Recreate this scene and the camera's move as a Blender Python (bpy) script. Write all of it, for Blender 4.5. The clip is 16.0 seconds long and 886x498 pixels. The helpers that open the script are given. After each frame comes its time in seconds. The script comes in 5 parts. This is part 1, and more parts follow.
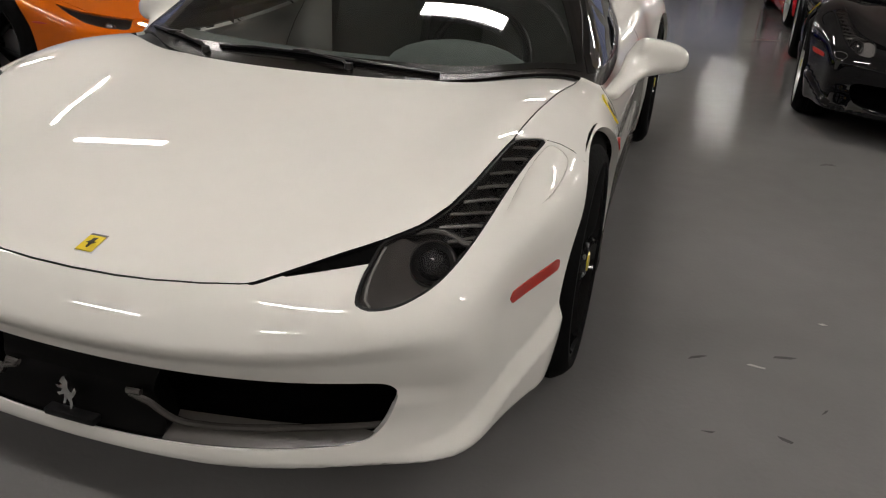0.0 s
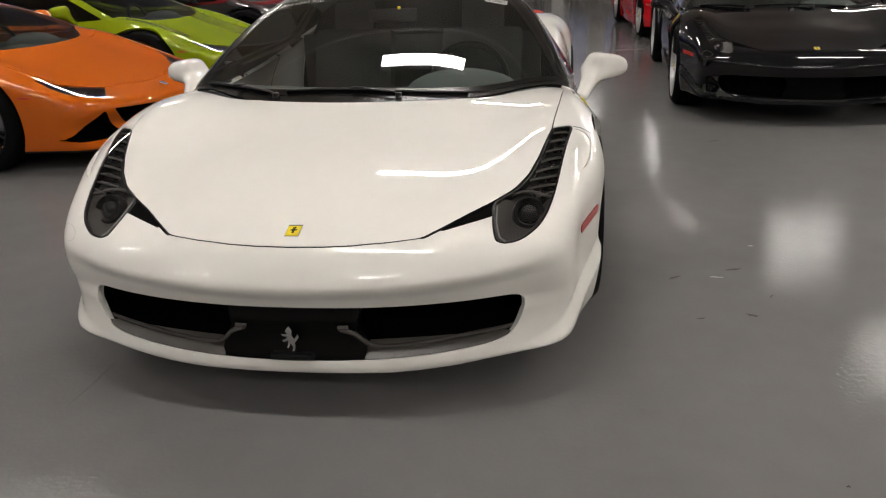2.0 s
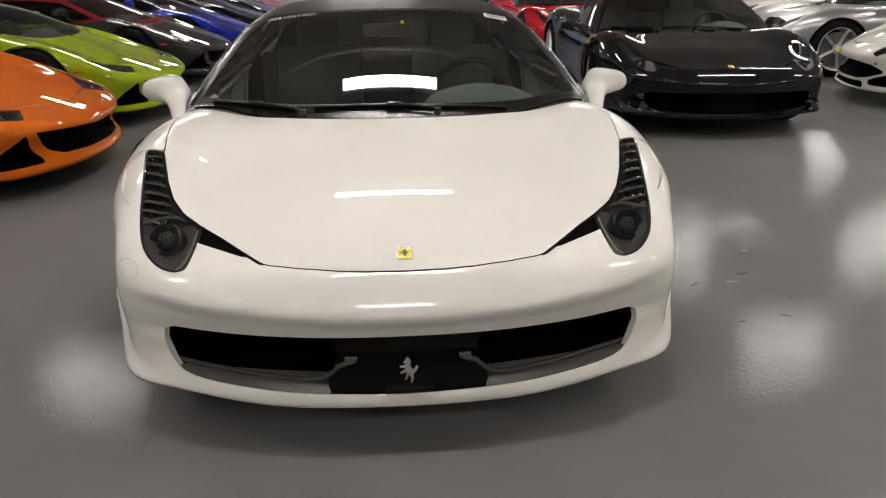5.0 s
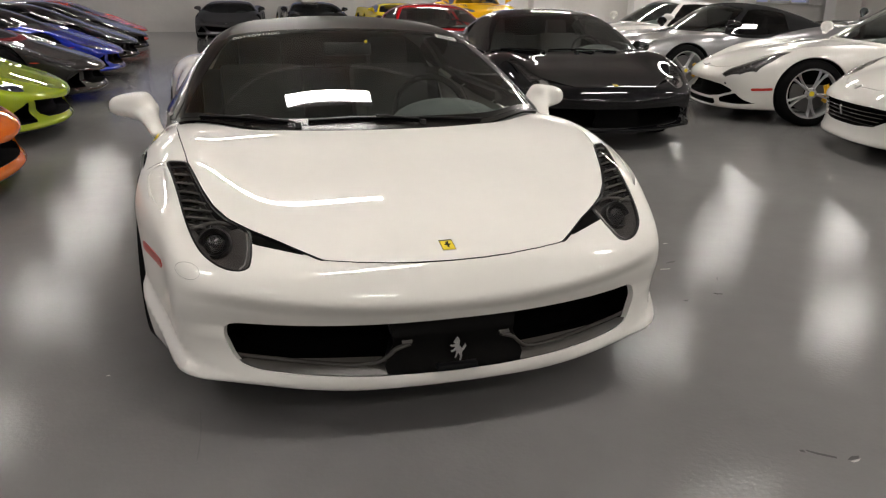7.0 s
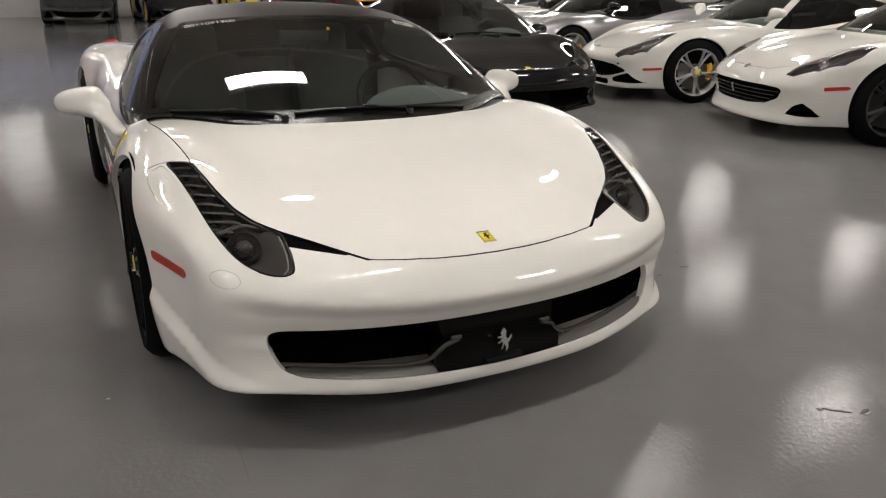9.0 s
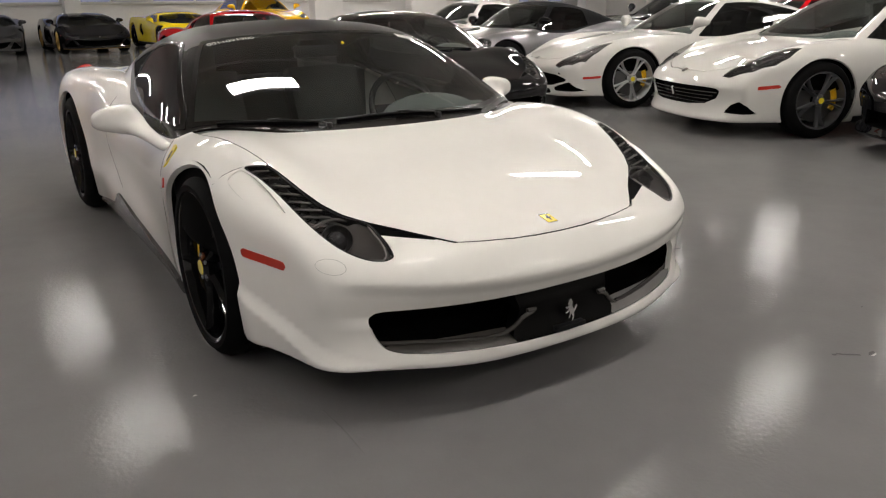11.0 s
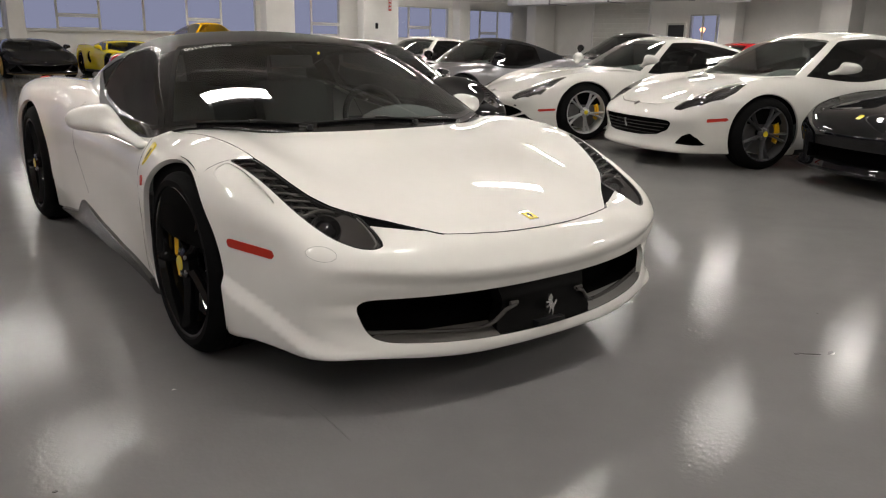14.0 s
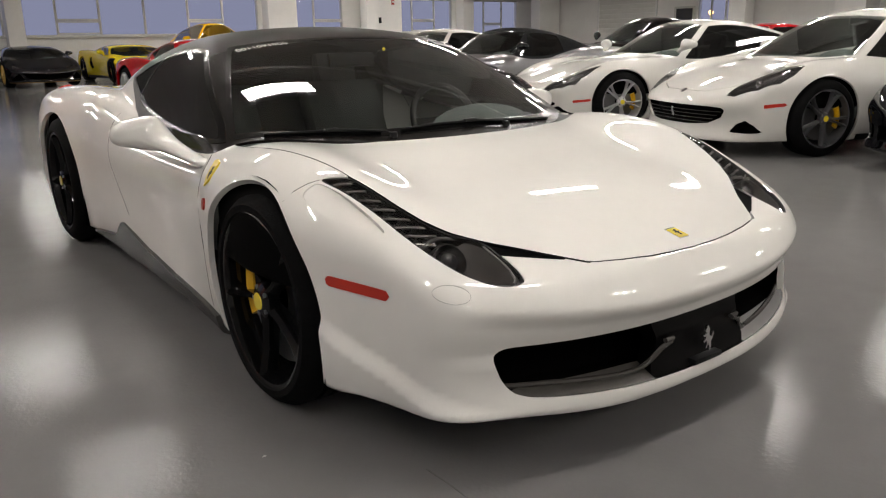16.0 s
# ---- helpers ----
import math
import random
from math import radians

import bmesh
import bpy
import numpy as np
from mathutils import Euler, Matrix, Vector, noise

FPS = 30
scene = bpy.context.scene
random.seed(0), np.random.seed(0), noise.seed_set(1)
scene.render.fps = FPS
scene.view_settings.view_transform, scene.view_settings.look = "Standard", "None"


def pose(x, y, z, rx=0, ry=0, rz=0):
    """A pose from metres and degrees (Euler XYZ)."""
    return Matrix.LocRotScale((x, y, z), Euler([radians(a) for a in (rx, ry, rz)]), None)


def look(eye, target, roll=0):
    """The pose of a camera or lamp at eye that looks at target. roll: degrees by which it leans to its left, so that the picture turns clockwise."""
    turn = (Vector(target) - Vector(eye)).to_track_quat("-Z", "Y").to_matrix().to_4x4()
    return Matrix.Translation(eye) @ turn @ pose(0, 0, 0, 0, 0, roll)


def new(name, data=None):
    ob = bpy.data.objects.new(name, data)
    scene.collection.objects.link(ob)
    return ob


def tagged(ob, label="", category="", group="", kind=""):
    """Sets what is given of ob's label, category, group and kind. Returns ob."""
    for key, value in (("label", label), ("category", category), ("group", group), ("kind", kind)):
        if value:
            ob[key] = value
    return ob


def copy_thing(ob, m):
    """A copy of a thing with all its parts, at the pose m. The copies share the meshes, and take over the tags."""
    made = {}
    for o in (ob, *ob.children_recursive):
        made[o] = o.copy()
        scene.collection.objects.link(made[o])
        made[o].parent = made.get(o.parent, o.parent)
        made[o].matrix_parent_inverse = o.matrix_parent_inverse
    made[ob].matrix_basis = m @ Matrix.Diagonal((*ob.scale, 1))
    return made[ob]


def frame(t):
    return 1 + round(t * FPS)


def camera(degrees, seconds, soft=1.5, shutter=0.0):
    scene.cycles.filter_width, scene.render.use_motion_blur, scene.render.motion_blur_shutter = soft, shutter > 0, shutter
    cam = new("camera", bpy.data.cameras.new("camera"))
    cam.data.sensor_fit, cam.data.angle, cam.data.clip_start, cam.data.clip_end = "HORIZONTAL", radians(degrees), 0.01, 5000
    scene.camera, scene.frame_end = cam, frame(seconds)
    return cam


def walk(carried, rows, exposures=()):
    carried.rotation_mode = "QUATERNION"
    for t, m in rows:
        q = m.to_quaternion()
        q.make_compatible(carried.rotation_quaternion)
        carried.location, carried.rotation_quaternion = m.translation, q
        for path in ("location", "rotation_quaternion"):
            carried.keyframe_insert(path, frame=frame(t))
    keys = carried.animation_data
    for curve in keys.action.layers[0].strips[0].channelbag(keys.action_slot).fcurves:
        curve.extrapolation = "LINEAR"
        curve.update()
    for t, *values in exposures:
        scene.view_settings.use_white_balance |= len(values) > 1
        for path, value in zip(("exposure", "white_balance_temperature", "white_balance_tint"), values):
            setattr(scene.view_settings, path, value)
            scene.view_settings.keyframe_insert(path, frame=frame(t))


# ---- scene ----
cam = camera(60.0, 16.0, soft=1.2)
PATH = [
    (0, (1.09, -1.967, 1.205), (0.558, -0.216, 0.397), 2.9),
    (0.5, (0.996, -2.157, 1.219), (0.493, -0.392, 0.425), 3.0),
    (1, (0.879, -2.393, 1.259), (0.406, -0.615, 0.476), 0.3),
    (1.5, (0.81, -2.647, 1.272), (0.398, -0.843, 0.513), -0.3),
    (2, (0.683, -2.815, 1.284), (0.445, -0.965, 0.562), -1.8),
    (2.5, (0.671, -2.869, 1.33), (0.509, -0.992, 0.659), -1.6),
    (3, (0.643, -2.87, 1.307), (0.499, -0.982, 0.663), -1.2),
    (3.5, (0.424, -2.879, 1.305), (0.322, -0.991, 0.651), -1.5),
    (4, (0.268, -2.848, 1.287), (0.221, -0.966, 0.612), -1.5),
    (4.5, (0.134, -2.748, 1.268), (0.149, -0.862, 0.603), -1.5),
    (5, (-0.052, -2.735, 1.25), (0.1, -0.858, 0.576), -0.5),
    (7.5, (-0.699, -2.923, 1.255), (-0.139, -1.105, 0.638), 0.7),
    (8, (-0.786, -2.87, 1.248), (-0.198, -1.071, 0.603), 1.0),
    (8.5, (-0.979, -2.802, 1.282), (-0.209, -1.068, 0.648), -0.2),
    (9, (-1.08, -2.678, 1.261), (-0.227, -0.993, 0.603), 0.8),
    (11.5, (-1.705, -2.656, 1.228), (-0.623, -1.08, 0.641), -1.0),
    (12, (-1.74, -2.678, 1.229), (-0.631, -1.113, 0.664), -0.6),
    (12.5, (-1.741, -2.679, 1.227), (-0.622, -1.123, 0.655), -0.4),
    (13, (-1.749, -2.669, 1.207), (-0.619, -1.122, 0.632), -0.2),
    (13.5, (-1.759, -2.659, 1.123), (-0.586, -1.125, 0.603), 0.8),
    (14, (-1.762, -2.656, 1.103), (-0.588, -1.12, 0.59), 1.1),
    (14.5, (-1.802, -2.611, 1.102), (-0.631, -1.066, 0.608), 0.8),
    (15, (-1.747, -2.464, 1.078), (-0.591, -0.914, 0.567), 1.0),
    (15.5, (-1.744, -2.28, 1.087), (-0.614, -0.736, 0.504), 0.9),
    (16, (-1.792, -2.098, 1.096), (-0.628, -0.56, 0.566), -1.0),
]
walk(cam, [(t, look(eye, target, roll)) for t, eye, target, roll in PATH], exposures=((0.0, -0.32), (1.0, -0.2), (2.5, -0.02), (5.0, -0.03), (9.0, 0.0), (16.0, 0.08)))

# ---- light of the hall ----
world = bpy.data.worlds.new("hall_world")
scene.world = world
world.use_nodes = True
world.node_tree.nodes["Background"].inputs[0].default_value = (0.25, 0.265, 0.365, 1)
world.node_tree.nodes["Background"].inputs[1].default_value = 1.0
LAMP_Z = 3.3
LAMP_W = 99.0


# ---- materials ----
def nodes_of(m):
    return m.node_tree.nodes, m.node_tree.links


def material(name, color, rough=0.5, metal=0.0, coat=0.0, vary=0.0, scale=8.0, bump=0.0, bump_scale=60.0, bump_detail=3.0, coat_rough=0.03, spec=0.5, emit=0.0):
    """Principled surface with colour that varies at two scales and fine relief."""
    m = bpy.data.materials.new(name)
    m.use_nodes = True
    n, l = nodes_of(m)
    b = n["Principled BSDF"]
    b.inputs["Base Color"].default_value = (*color, 1)
    b.inputs["Roughness"].default_value = rough
    b.inputs["Metallic"].default_value = metal
    b.inputs["Coat Weight"].default_value = coat
    b.inputs["Coat Roughness"].default_value = coat_rough
    b.inputs["Specular IOR Level"].default_value = spec
    if emit:
        b.inputs["Emission Color"].default_value = (*color, 1)
        b.inputs["Emission Strength"].default_value = emit
    if vary or bump:
        co = n.new("ShaderNodeTexCoord")
    if vary:
        a = n.new("ShaderNodeTexNoise")
        a.inputs["Scale"].default_value = scale
        a.inputs["Detail"].default_value = 6
        c = n.new("ShaderNodeTexNoise")
        c.inputs["Scale"].default_value = scale * 9
        mix = n.new("ShaderNodeMath")
        mix.operation = "MULTIPLY_ADD"
        mix.inputs[1].default_value = 0.35
        l.new(co.outputs["Object"], a.inputs["Vector"])
        l.new(co.outputs["Object"], c.inputs["Vector"])
        l.new(c.outputs["Fac"], mix.inputs[0])
        l.new(a.outputs["Fac"], mix.inputs[2])
        ramp = n.new("ShaderNodeValToRGB")
        ramp.color_ramp.elements[0].position, ramp.color_ramp.elements[1].position = 0.4, 0.95
        ramp.color_ramp.elements[0].color = (*[v * (1 - vary) for v in color], 1)
        ramp.color_ramp.elements[1].color = (*[min(1, v * (1 + vary)) for v in color], 1)
        l.new(mix.outputs[0], ramp.inputs[0])
        l.new(ramp.outputs[0], b.inputs["Base Color"])
    if bump:
        d = n.new("ShaderNodeTexNoise")
        d.inputs["Scale"].default_value = bump_scale
        d.inputs["Detail"].default_value = bump_detail
        bu = n.new("ShaderNodeBump")
        bu.inputs["Strength"].default_value = bump
        bu.inputs["Distance"].default_value = 0.01
        l.new(co.outputs["Object"], d.inputs["Vector"])
        l.new(d.outputs["Fac"], bu.inputs["Height"])
        l.new(bu.outputs[0], b.inputs["Normal"])
    return m


def glass_material(name, tint, gloss=1.0, ior=1.55):
    """Tinted pane: clear through, mirror gloss by Fresnel."""
    m = bpy.data.materials.new(name)
    m.use_nodes = True
    n, l = nodes_of(m)
    out = n["Material Output"]
    n.remove(n["Principled BSDF"])
    t = n.new("ShaderNodeBsdfTransparent")
    t.inputs[0].default_value = (*tint, 1)
    g = n.new("ShaderNodeBsdfGlossy")
    g.inputs["Roughness"].default_value = 0.01
    g.inputs[0].default_value = (gloss, gloss, gloss, 1)
    fr = n.new("ShaderNodeFresnel")
    fr.inputs[0].default_value = ior
    mx = n.new("ShaderNodeMixShader")
    l.new(fr.outputs[0], mx.inputs[0])
    l.new(t.outputs[0], mx.inputs[1])
    l.new(g.outputs[0], mx.inputs[2])
    l.new(mx.outputs[0], out.inputs[0])
    return m


def paint(name, color, metal=0.0, rough=0.35):
    return material(name, color, rough=rough, metal=metal, coat=1.0, vary=0.03, scale=2.0, coat_rough=0.015, spec=0.0 if not metal else 0.5)


WHITE = paint("white_paint", (0.80, 0.785, 0.745))
# The plain white, darkened here to offset the strong light on the right row.
DIMMED_WHITE = paint("dimmed_white_paint", (0.63, 0.62, 0.585))
BLACK_PAINT = paint("black_paint", (0.004, 0.004, 0.005))
ROOF_BLACK = material("satin_black_roof", (0.020, 0.0175, 0.0165), rough=0.42, spec=0.14, vary=0.1)
PILLAR_BLACK = material("dark_screen_pillar", (0.011, 0.0095, 0.009), rough=0.25, spec=0.25, vary=0.1)
GLOSS_BLACK = material("gloss_black_trim", (0.005, 0.005, 0.005), rough=0.18, spec=0.4)
GLASS = glass_material("tinted_glass", (0.62, 0.665, 0.64))
DARK_GLASS = glass_material("privacy_glass", (0.05, 0.05, 0.055))
LENS = glass_material("lamp_lens", (0.78, 0.77, 0.77), 0.7)
RUBBER = material("tyre_rubber", (0.005, 0.005, 0.0052), rough=0.7, spec=0.05, vary=0.2, scale=20, bump=0.15, bump_scale=120)
RIM_BLACK = material("gloss_black_alloy", (0.004, 0.004, 0.0045), rough=0.07, spec=0.4)
RIM_SILVER = material("silver_alloy", (0.52, 0.52, 0.53), rough=0.3, metal=0.35)
TRIM = material("black_trim", (0.0035, 0.0035, 0.004), rough=0.4, spec=0.25, vary=0.15, scale=30)
# Near-black that carries the shade of gaps, slits and ducts in its colour.
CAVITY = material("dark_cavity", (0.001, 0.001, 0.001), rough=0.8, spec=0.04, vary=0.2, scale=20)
DASH_TOP = material("dashboard_leather", (0.105, 0.122, 0.117), rough=0.6, spec=0.3, vary=0.15, scale=14, bump=0.2, bump_scale=200)
CABIN = material("charcoal_leather", (0.065, 0.070, 0.067), rough=0.6, spec=0.3, vary=0.2, scale=14, bump=0.2, bump_scale=200)
STEEL = material("brake_steel", (0.25, 0.25, 0.25), rough=0.35, metal=1.0)
YELLOW = material("yellow_caliper", (0.75, 0.42, 0.01), rough=0.35, coat=0.5)
BADGE_YELLOW = material("badge_yellow", (0.80, 0.62, 0.02), rough=0.3, coat=0.8)
JOINT = material("joint_grey", (0.38, 0.37, 0.35), rough=0.6)
CHROME = material("chrome", (0.75, 0.75, 0.75), rough=0.12, metal=1.0)
MARKER = material("red_marker", (0.46, 0.018, 0.006), rough=0.3, coat=0.35)
LAMP_BLACK = material("smoked_lamp", (0.075, 0.070, 0.067), rough=0.3, vary=0.3, scale=12)
LAMP_DARK = material("dark_lamp_pocket", (0.012, 0.011, 0.011), rough=0.3, vary=0.3, scale=20)
PALE_EDGE = material("pale_lens_edge", (0.30, 0.29, 0.28), rough=0.2, coat=0.5)
WIPER = material("wiper_black", (0.006, 0.006, 0.006), rough=0.3, vary=0.2, scale=30)


# ---- shape tools ----
def spline(*pts):
    """Natural cubic through (s, value) pairs, straight beyond its ends."""
    s, v = np.array(pts, float).T
    n = len(s)
    h = np.diff(s)
    a, r = np.eye(n), np.zeros(n)
    for i in range(1, n - 1):
        a[i, i - 1], a[i, i], a[i, i + 1] = h[i - 1], 2 * (h[i - 1] + h[i]), h[i]
        r[i] = 6 * ((v[i + 1] - v[i]) / h[i] - (v[i] - v[i - 1]) / h[i - 1])
    k = np.linalg.solve(a, r)

    def f(q):
        q = np.asarray(q, float)
        c = np.clip(q, s[0], s[-1])
        i = np.clip(np.searchsorted(s, c, side="right") - 1, 0, n - 2)
        d, e = s[i + 1] - c, c - s[i]
        out = (k[i] * d**3 + k[i + 1] * e**3) / (6 * h[i]) + (v[i] / h[i] - k[i] * h[i] / 6) * d + (v[i + 1] / h[i] - k[i + 1] * h[i] / 6) * e
        lo = (v[1] - v[0]) / h[0] - h[0] * k[1] / 6
        hi = (v[-1] - v[-2]) / h[-1] + h[-1] * k[-2] / 6
        return out + np.minimum(q - s[0], 0) * lo + np.maximum(q - s[-1], 0) * hi

    return f


def smax(a, b, r):
    h = np.maximum(r - np.abs(a - b), 0) / r
    return np.maximum(a, b) + h**3 * r / 6


def smin(a, b, r):
    return -smax(-a, -b, r)


def bell(q, w):
    return np.exp(-((q / w) ** 2))


def step(q, lo, hi):
    u = np.clip((q - lo) / (hi - lo), 0, 1)
    return u * u * (3 - 2 * u)


def rounded(pts, n=6, closed=True):
    """A smooth outline through corner points."""
    p = np.array(pts, float)
    m = len(p)
    out = []
    for i in range(m):
        a, b, c, d = p[i - 1], p[i], p[(i + 1) % m], p[(i + 2) % m]
        for j in range(n):
            t = j / n
            out.append(0.5 * (2 * b + (c - a) * t + (2 * a - 5 * b + 4 * c - d) * t * t + (3 * b - a - 3 * c + d) * t**3))
    return np.array(out)


def inside(u, v, poly):
    """Signed distance to a closed outline, negative inside."""
    poly = np.asarray(poly, float)
    q = np.stack([u, v], -1)
    best, odd = np.full(len(q), 1e9), np.zeros(len(q), bool)
    for a, b in zip(poly, np.roll(poly, -1, 0)):
        e = b - a
        w = q - a
        t = np.clip((w @ e) / max(e @ e, 1e-12), 0, 1)
        best = np.minimum(best, ((w - t[:, None] * e) ** 2).sum(1))
        up = (a[1] > q[:, 1]) != (b[1] > q[:, 1])
        odd ^= up & (q[:, 0] < (b[0] - a[0]) * (q[:, 1] - a[1]) / (b[1] - a[1] + 1e-15) + a[0])
    d = np.sqrt(best)
    return np.where(odd, -d, d)


class Shell:
    """A surface of quads and triangles (fourth index -1) that can be cut along smooth fields."""

    def __init__(self, v, f, field=None):
        self.v, self.f, self.field = v, f, field

    def tidy(self):
        used = np.unique(self.f[self.f >= 0])
        back = np.full(len(self.v) + 1, -1)
        back[used] = np.arange(len(used))
        return Shell(self.v[used], np.where(self.f >= 0, back[self.f], -1), self.field)

    def cut(self, d):
        """The part where d(v) < 0, and the rest."""
        if not len(self.f):
            return self, self
        d = d(self.v)
        d = np.where(np.abs(d) < 1e-5, 1e-5, d)
        neg = d < 0
        cnt = (self.f >= 0).sum(1)
        inn = (neg[self.f] & (self.f >= 0)).sum(1)
        fin, fout = [self.f[inn == cnt]], [self.f[inn == 0]]
        extra, seen = [], {}
        base = len(self.v)
        pin, pout = [], []
        for face in self.f[(inn > 0) & (inn < cnt)]:
            loop = [int(i) for i in face if i >= 0]
            a, b = [], []
            for i, j in zip(loop, loop[1:] + loop[:1]):
                (a if neg[i] else b).append(i)
                if neg[i] != neg[j]:
                    key = (min(i, j), max(i, j))
                    if key not in seen:
                        t = d[key[0]] / (d[key[0]] - d[key[1]])
                        seen[key] = base + len(extra)
                        extra.append(self.v[key[0]] * (1 - t) + self.v[key[1]] * t)
                    a.append(seen[key])
                    b.append(seen[key])
            for p, store in ((a, pin), (b, pout)):
                while len(p) > 4:
                    store.append(p[:4])
                    p = [p[0]] + p[3:]
                if len(p) >= 3:
                    store.append(p + [-1] * (4 - len(p)))
        v = np.concatenate([self.v, np.array(extra)]) if extra else self.v
        out = []
        for whole, pieces in ((fin, pin), (fout, pout)):
            f = np.concatenate(whole + ([np.array(pieces, int)] if pieces else []))
            out.append(Shell(v, f, self.field).tidy() if len(f) else Shell(v[:0], f, self.field))
        return out

    def edge_loops(self):
        """Open edges, in face direction."""
        e = []
        for k in range(4):
            a, b = self.f[:, k], self.f[:, (k + 1) % 4]
            tri = b < 0
            b = np.where(tri, self.f[:, 0], b)
            ok = a >= 0
            e.append(np.stack([a[ok], b[ok]], 1))
        e = np.concatenate(e)
        e = e[e[:, 0] != e[:, 1]]
        n = len(self.v)
        key, rev = e[:, 0] * n + e[:, 1], e[:, 1] * n + e[:, 0]
        return e[~np.isin(key, rev)]

    def normals(self):
        return grad(self.field, self.v)[1] if self.field is not None else None

    def flange(self, depth):
        """Adds an inward lip all round its open edges."""
        e = self.edge_loops()
        if not len(e):
            return self
        nrm = grad(self.field, self.v)[1]
        idx = np.unique(e)
        lip = self.v[idx] - nrm[idx] * depth
        back = np.full(len(self.v), -1)
        back[idx] = len(self.v) + np.arange(len(idx))
        top = len(self.v) + len(idx)
        # the lip has edge vertices of its own, so that the corner stays crisp
        back2 = np.full(len(self.v), -1)
        back2[idx] = top + np.arange(len(idx))
        quads = np.stack([back2[e[:, 1]], back2[e[:, 0]], back[e[:, 0]], back[e[:, 1]]], 1)
        s = Shell(np.concatenate([self.v, lip, self.v[idx]]), np.concatenate([self.f, quads]), self.field)
        s.lip = len(self.v)
        return s


def grad(field, v, e=1e-3):
    g = np.stack([(field(v + e * a) - field(v - e * a)) / (2 * e) for a in np.eye(3)], -1)
    length = np.linalg.norm(g, axis=1, keepdims=True) + 1e-9
    return g, g / length


def skin(field, lo, hi, h):
    """The zero surface of a field as a mesh of quads."""
    ax = [np.arange(a - h / 2, b + h, h) for a, b in zip(lo, hi)]
    ax[0] = (np.arange(-math.ceil(hi[0] / h), math.ceil(hi[0] / h) + 1) + 0.5) * h
    vals = np.empty([len(a) for a in ax], np.float32)
    for i in range(0, len(ax[0]), 12):
        x, y, z = np.meshgrid(ax[0][i : i + 12], ax[1], ax[2], indexing="ij")
        vals[i : i + 12] = field(np.stack([x.ravel(), y.ravel(), z.ravel()], -1)).reshape(x.shape)
    s = vals < 0
    c = s[:-1, :-1, :-1].astype(np.int8)
    for o in ((1, 0, 0), (0, 1, 0), (0, 0, 1), (1, 1, 0), (1, 0, 1), (0, 1, 1), (1, 1, 1)):
        c = c + s[o[0] : s.shape[0] - 1 + o[0], o[1] : s.shape[1] - 1 + o[1], o[2] : s.shape[2] - 1 + o[2]]
    cell = np.argwhere((c > 0) & (c < 8))
    ident = np.full(c.shape, -1)
    ident[tuple(cell.T)] = np.arange(len(cell))
    total, count = np.zeros((len(cell), 3)), np.zeros(len(cell))
    corners = [np.array((i, j, k)) for i in (0, 1) for j in (0, 1) for k in (0, 1)]
    for a in corners:
        for axis in range(3):
            if a[axis]:
                continue
            b = a.copy()
            b[axis] = 1
            fa, fb = vals[tuple((cell + a).T)], vals[tuple((cell + b).T)]
            on = (fa < 0) != (fb < 0)
            t = np.where(on, fa / np.where(on, fa - fb, 1), 0)
            total += np.where(on[:, None], a + t[:, None] * (b - a), 0)
            count += on
    v = (cell + total / count[:, None]) * h + [a[0] for a in ax]
    for _ in range(3):
        val = field(v)
        g, _n = grad(field, v)
        v = v - np.clip(val / np.maximum((g * g).sum(1), 0.05), -h / 2, h / 2)[:, None] * g
    faces = []
    for axis in range(3):
        o1, o2 = [np.eye(3, dtype=int)[k] for k in range(3) if k != axis]
        sl = [slice(1, -1)] * 3
        sl[axis] = slice(0, -1)
        sl2 = list(sl)
        sl2[axis] = slice(1, None)
        s0, s1 = s[tuple(sl)], s[tuple(sl2)]
        at = np.argwhere(s0 != s1)
        at = at + [0 if k == axis else 1 for k in range(3)]
        first = s[tuple(at.T)]
        q = np.stack([ident[tuple((at - o1 * i - o2 * j).T)] for i, j in ((1, 1), (0, 1), (0, 0), (1, 0))], 1)
        flip = first if axis != 1 else ~first
        q = np.where(flip[:, None], q, q[:, ::-1])
        faces.append(q)
    f = np.concatenate(faces)
    f = f[(f >= 0).all(1)]
    return Shell(v, f, field)


def link_mesh(name, verts, faces, mat, parent=None, label="", normals=None, smooth=True):
    me = bpy.data.meshes.new(name)
    if isinstance(faces, np.ndarray):
        faces = [[int(i) for i in f if i >= 0] for f in faces]
    me.from_pydata([tuple(map(float, p)) for p in verts], [], faces)
    me.validate()
    if smooth:
        me.polygons.foreach_set("use_smooth", [True] * len(me.polygons))
    if normals is not None and len(normals) == len(me.vertices):
        me.normals_split_custom_set_from_vertices([tuple(map(float, p)) for p in normals])
    for m in mat if isinstance(mat, (list, tuple)) else [mat]:
        me.materials.append(m)
    ob = new(name, me)
    if parent is not None:
        ob.parent = parent
    if label:
        tagged(ob, label=label)
    return ob


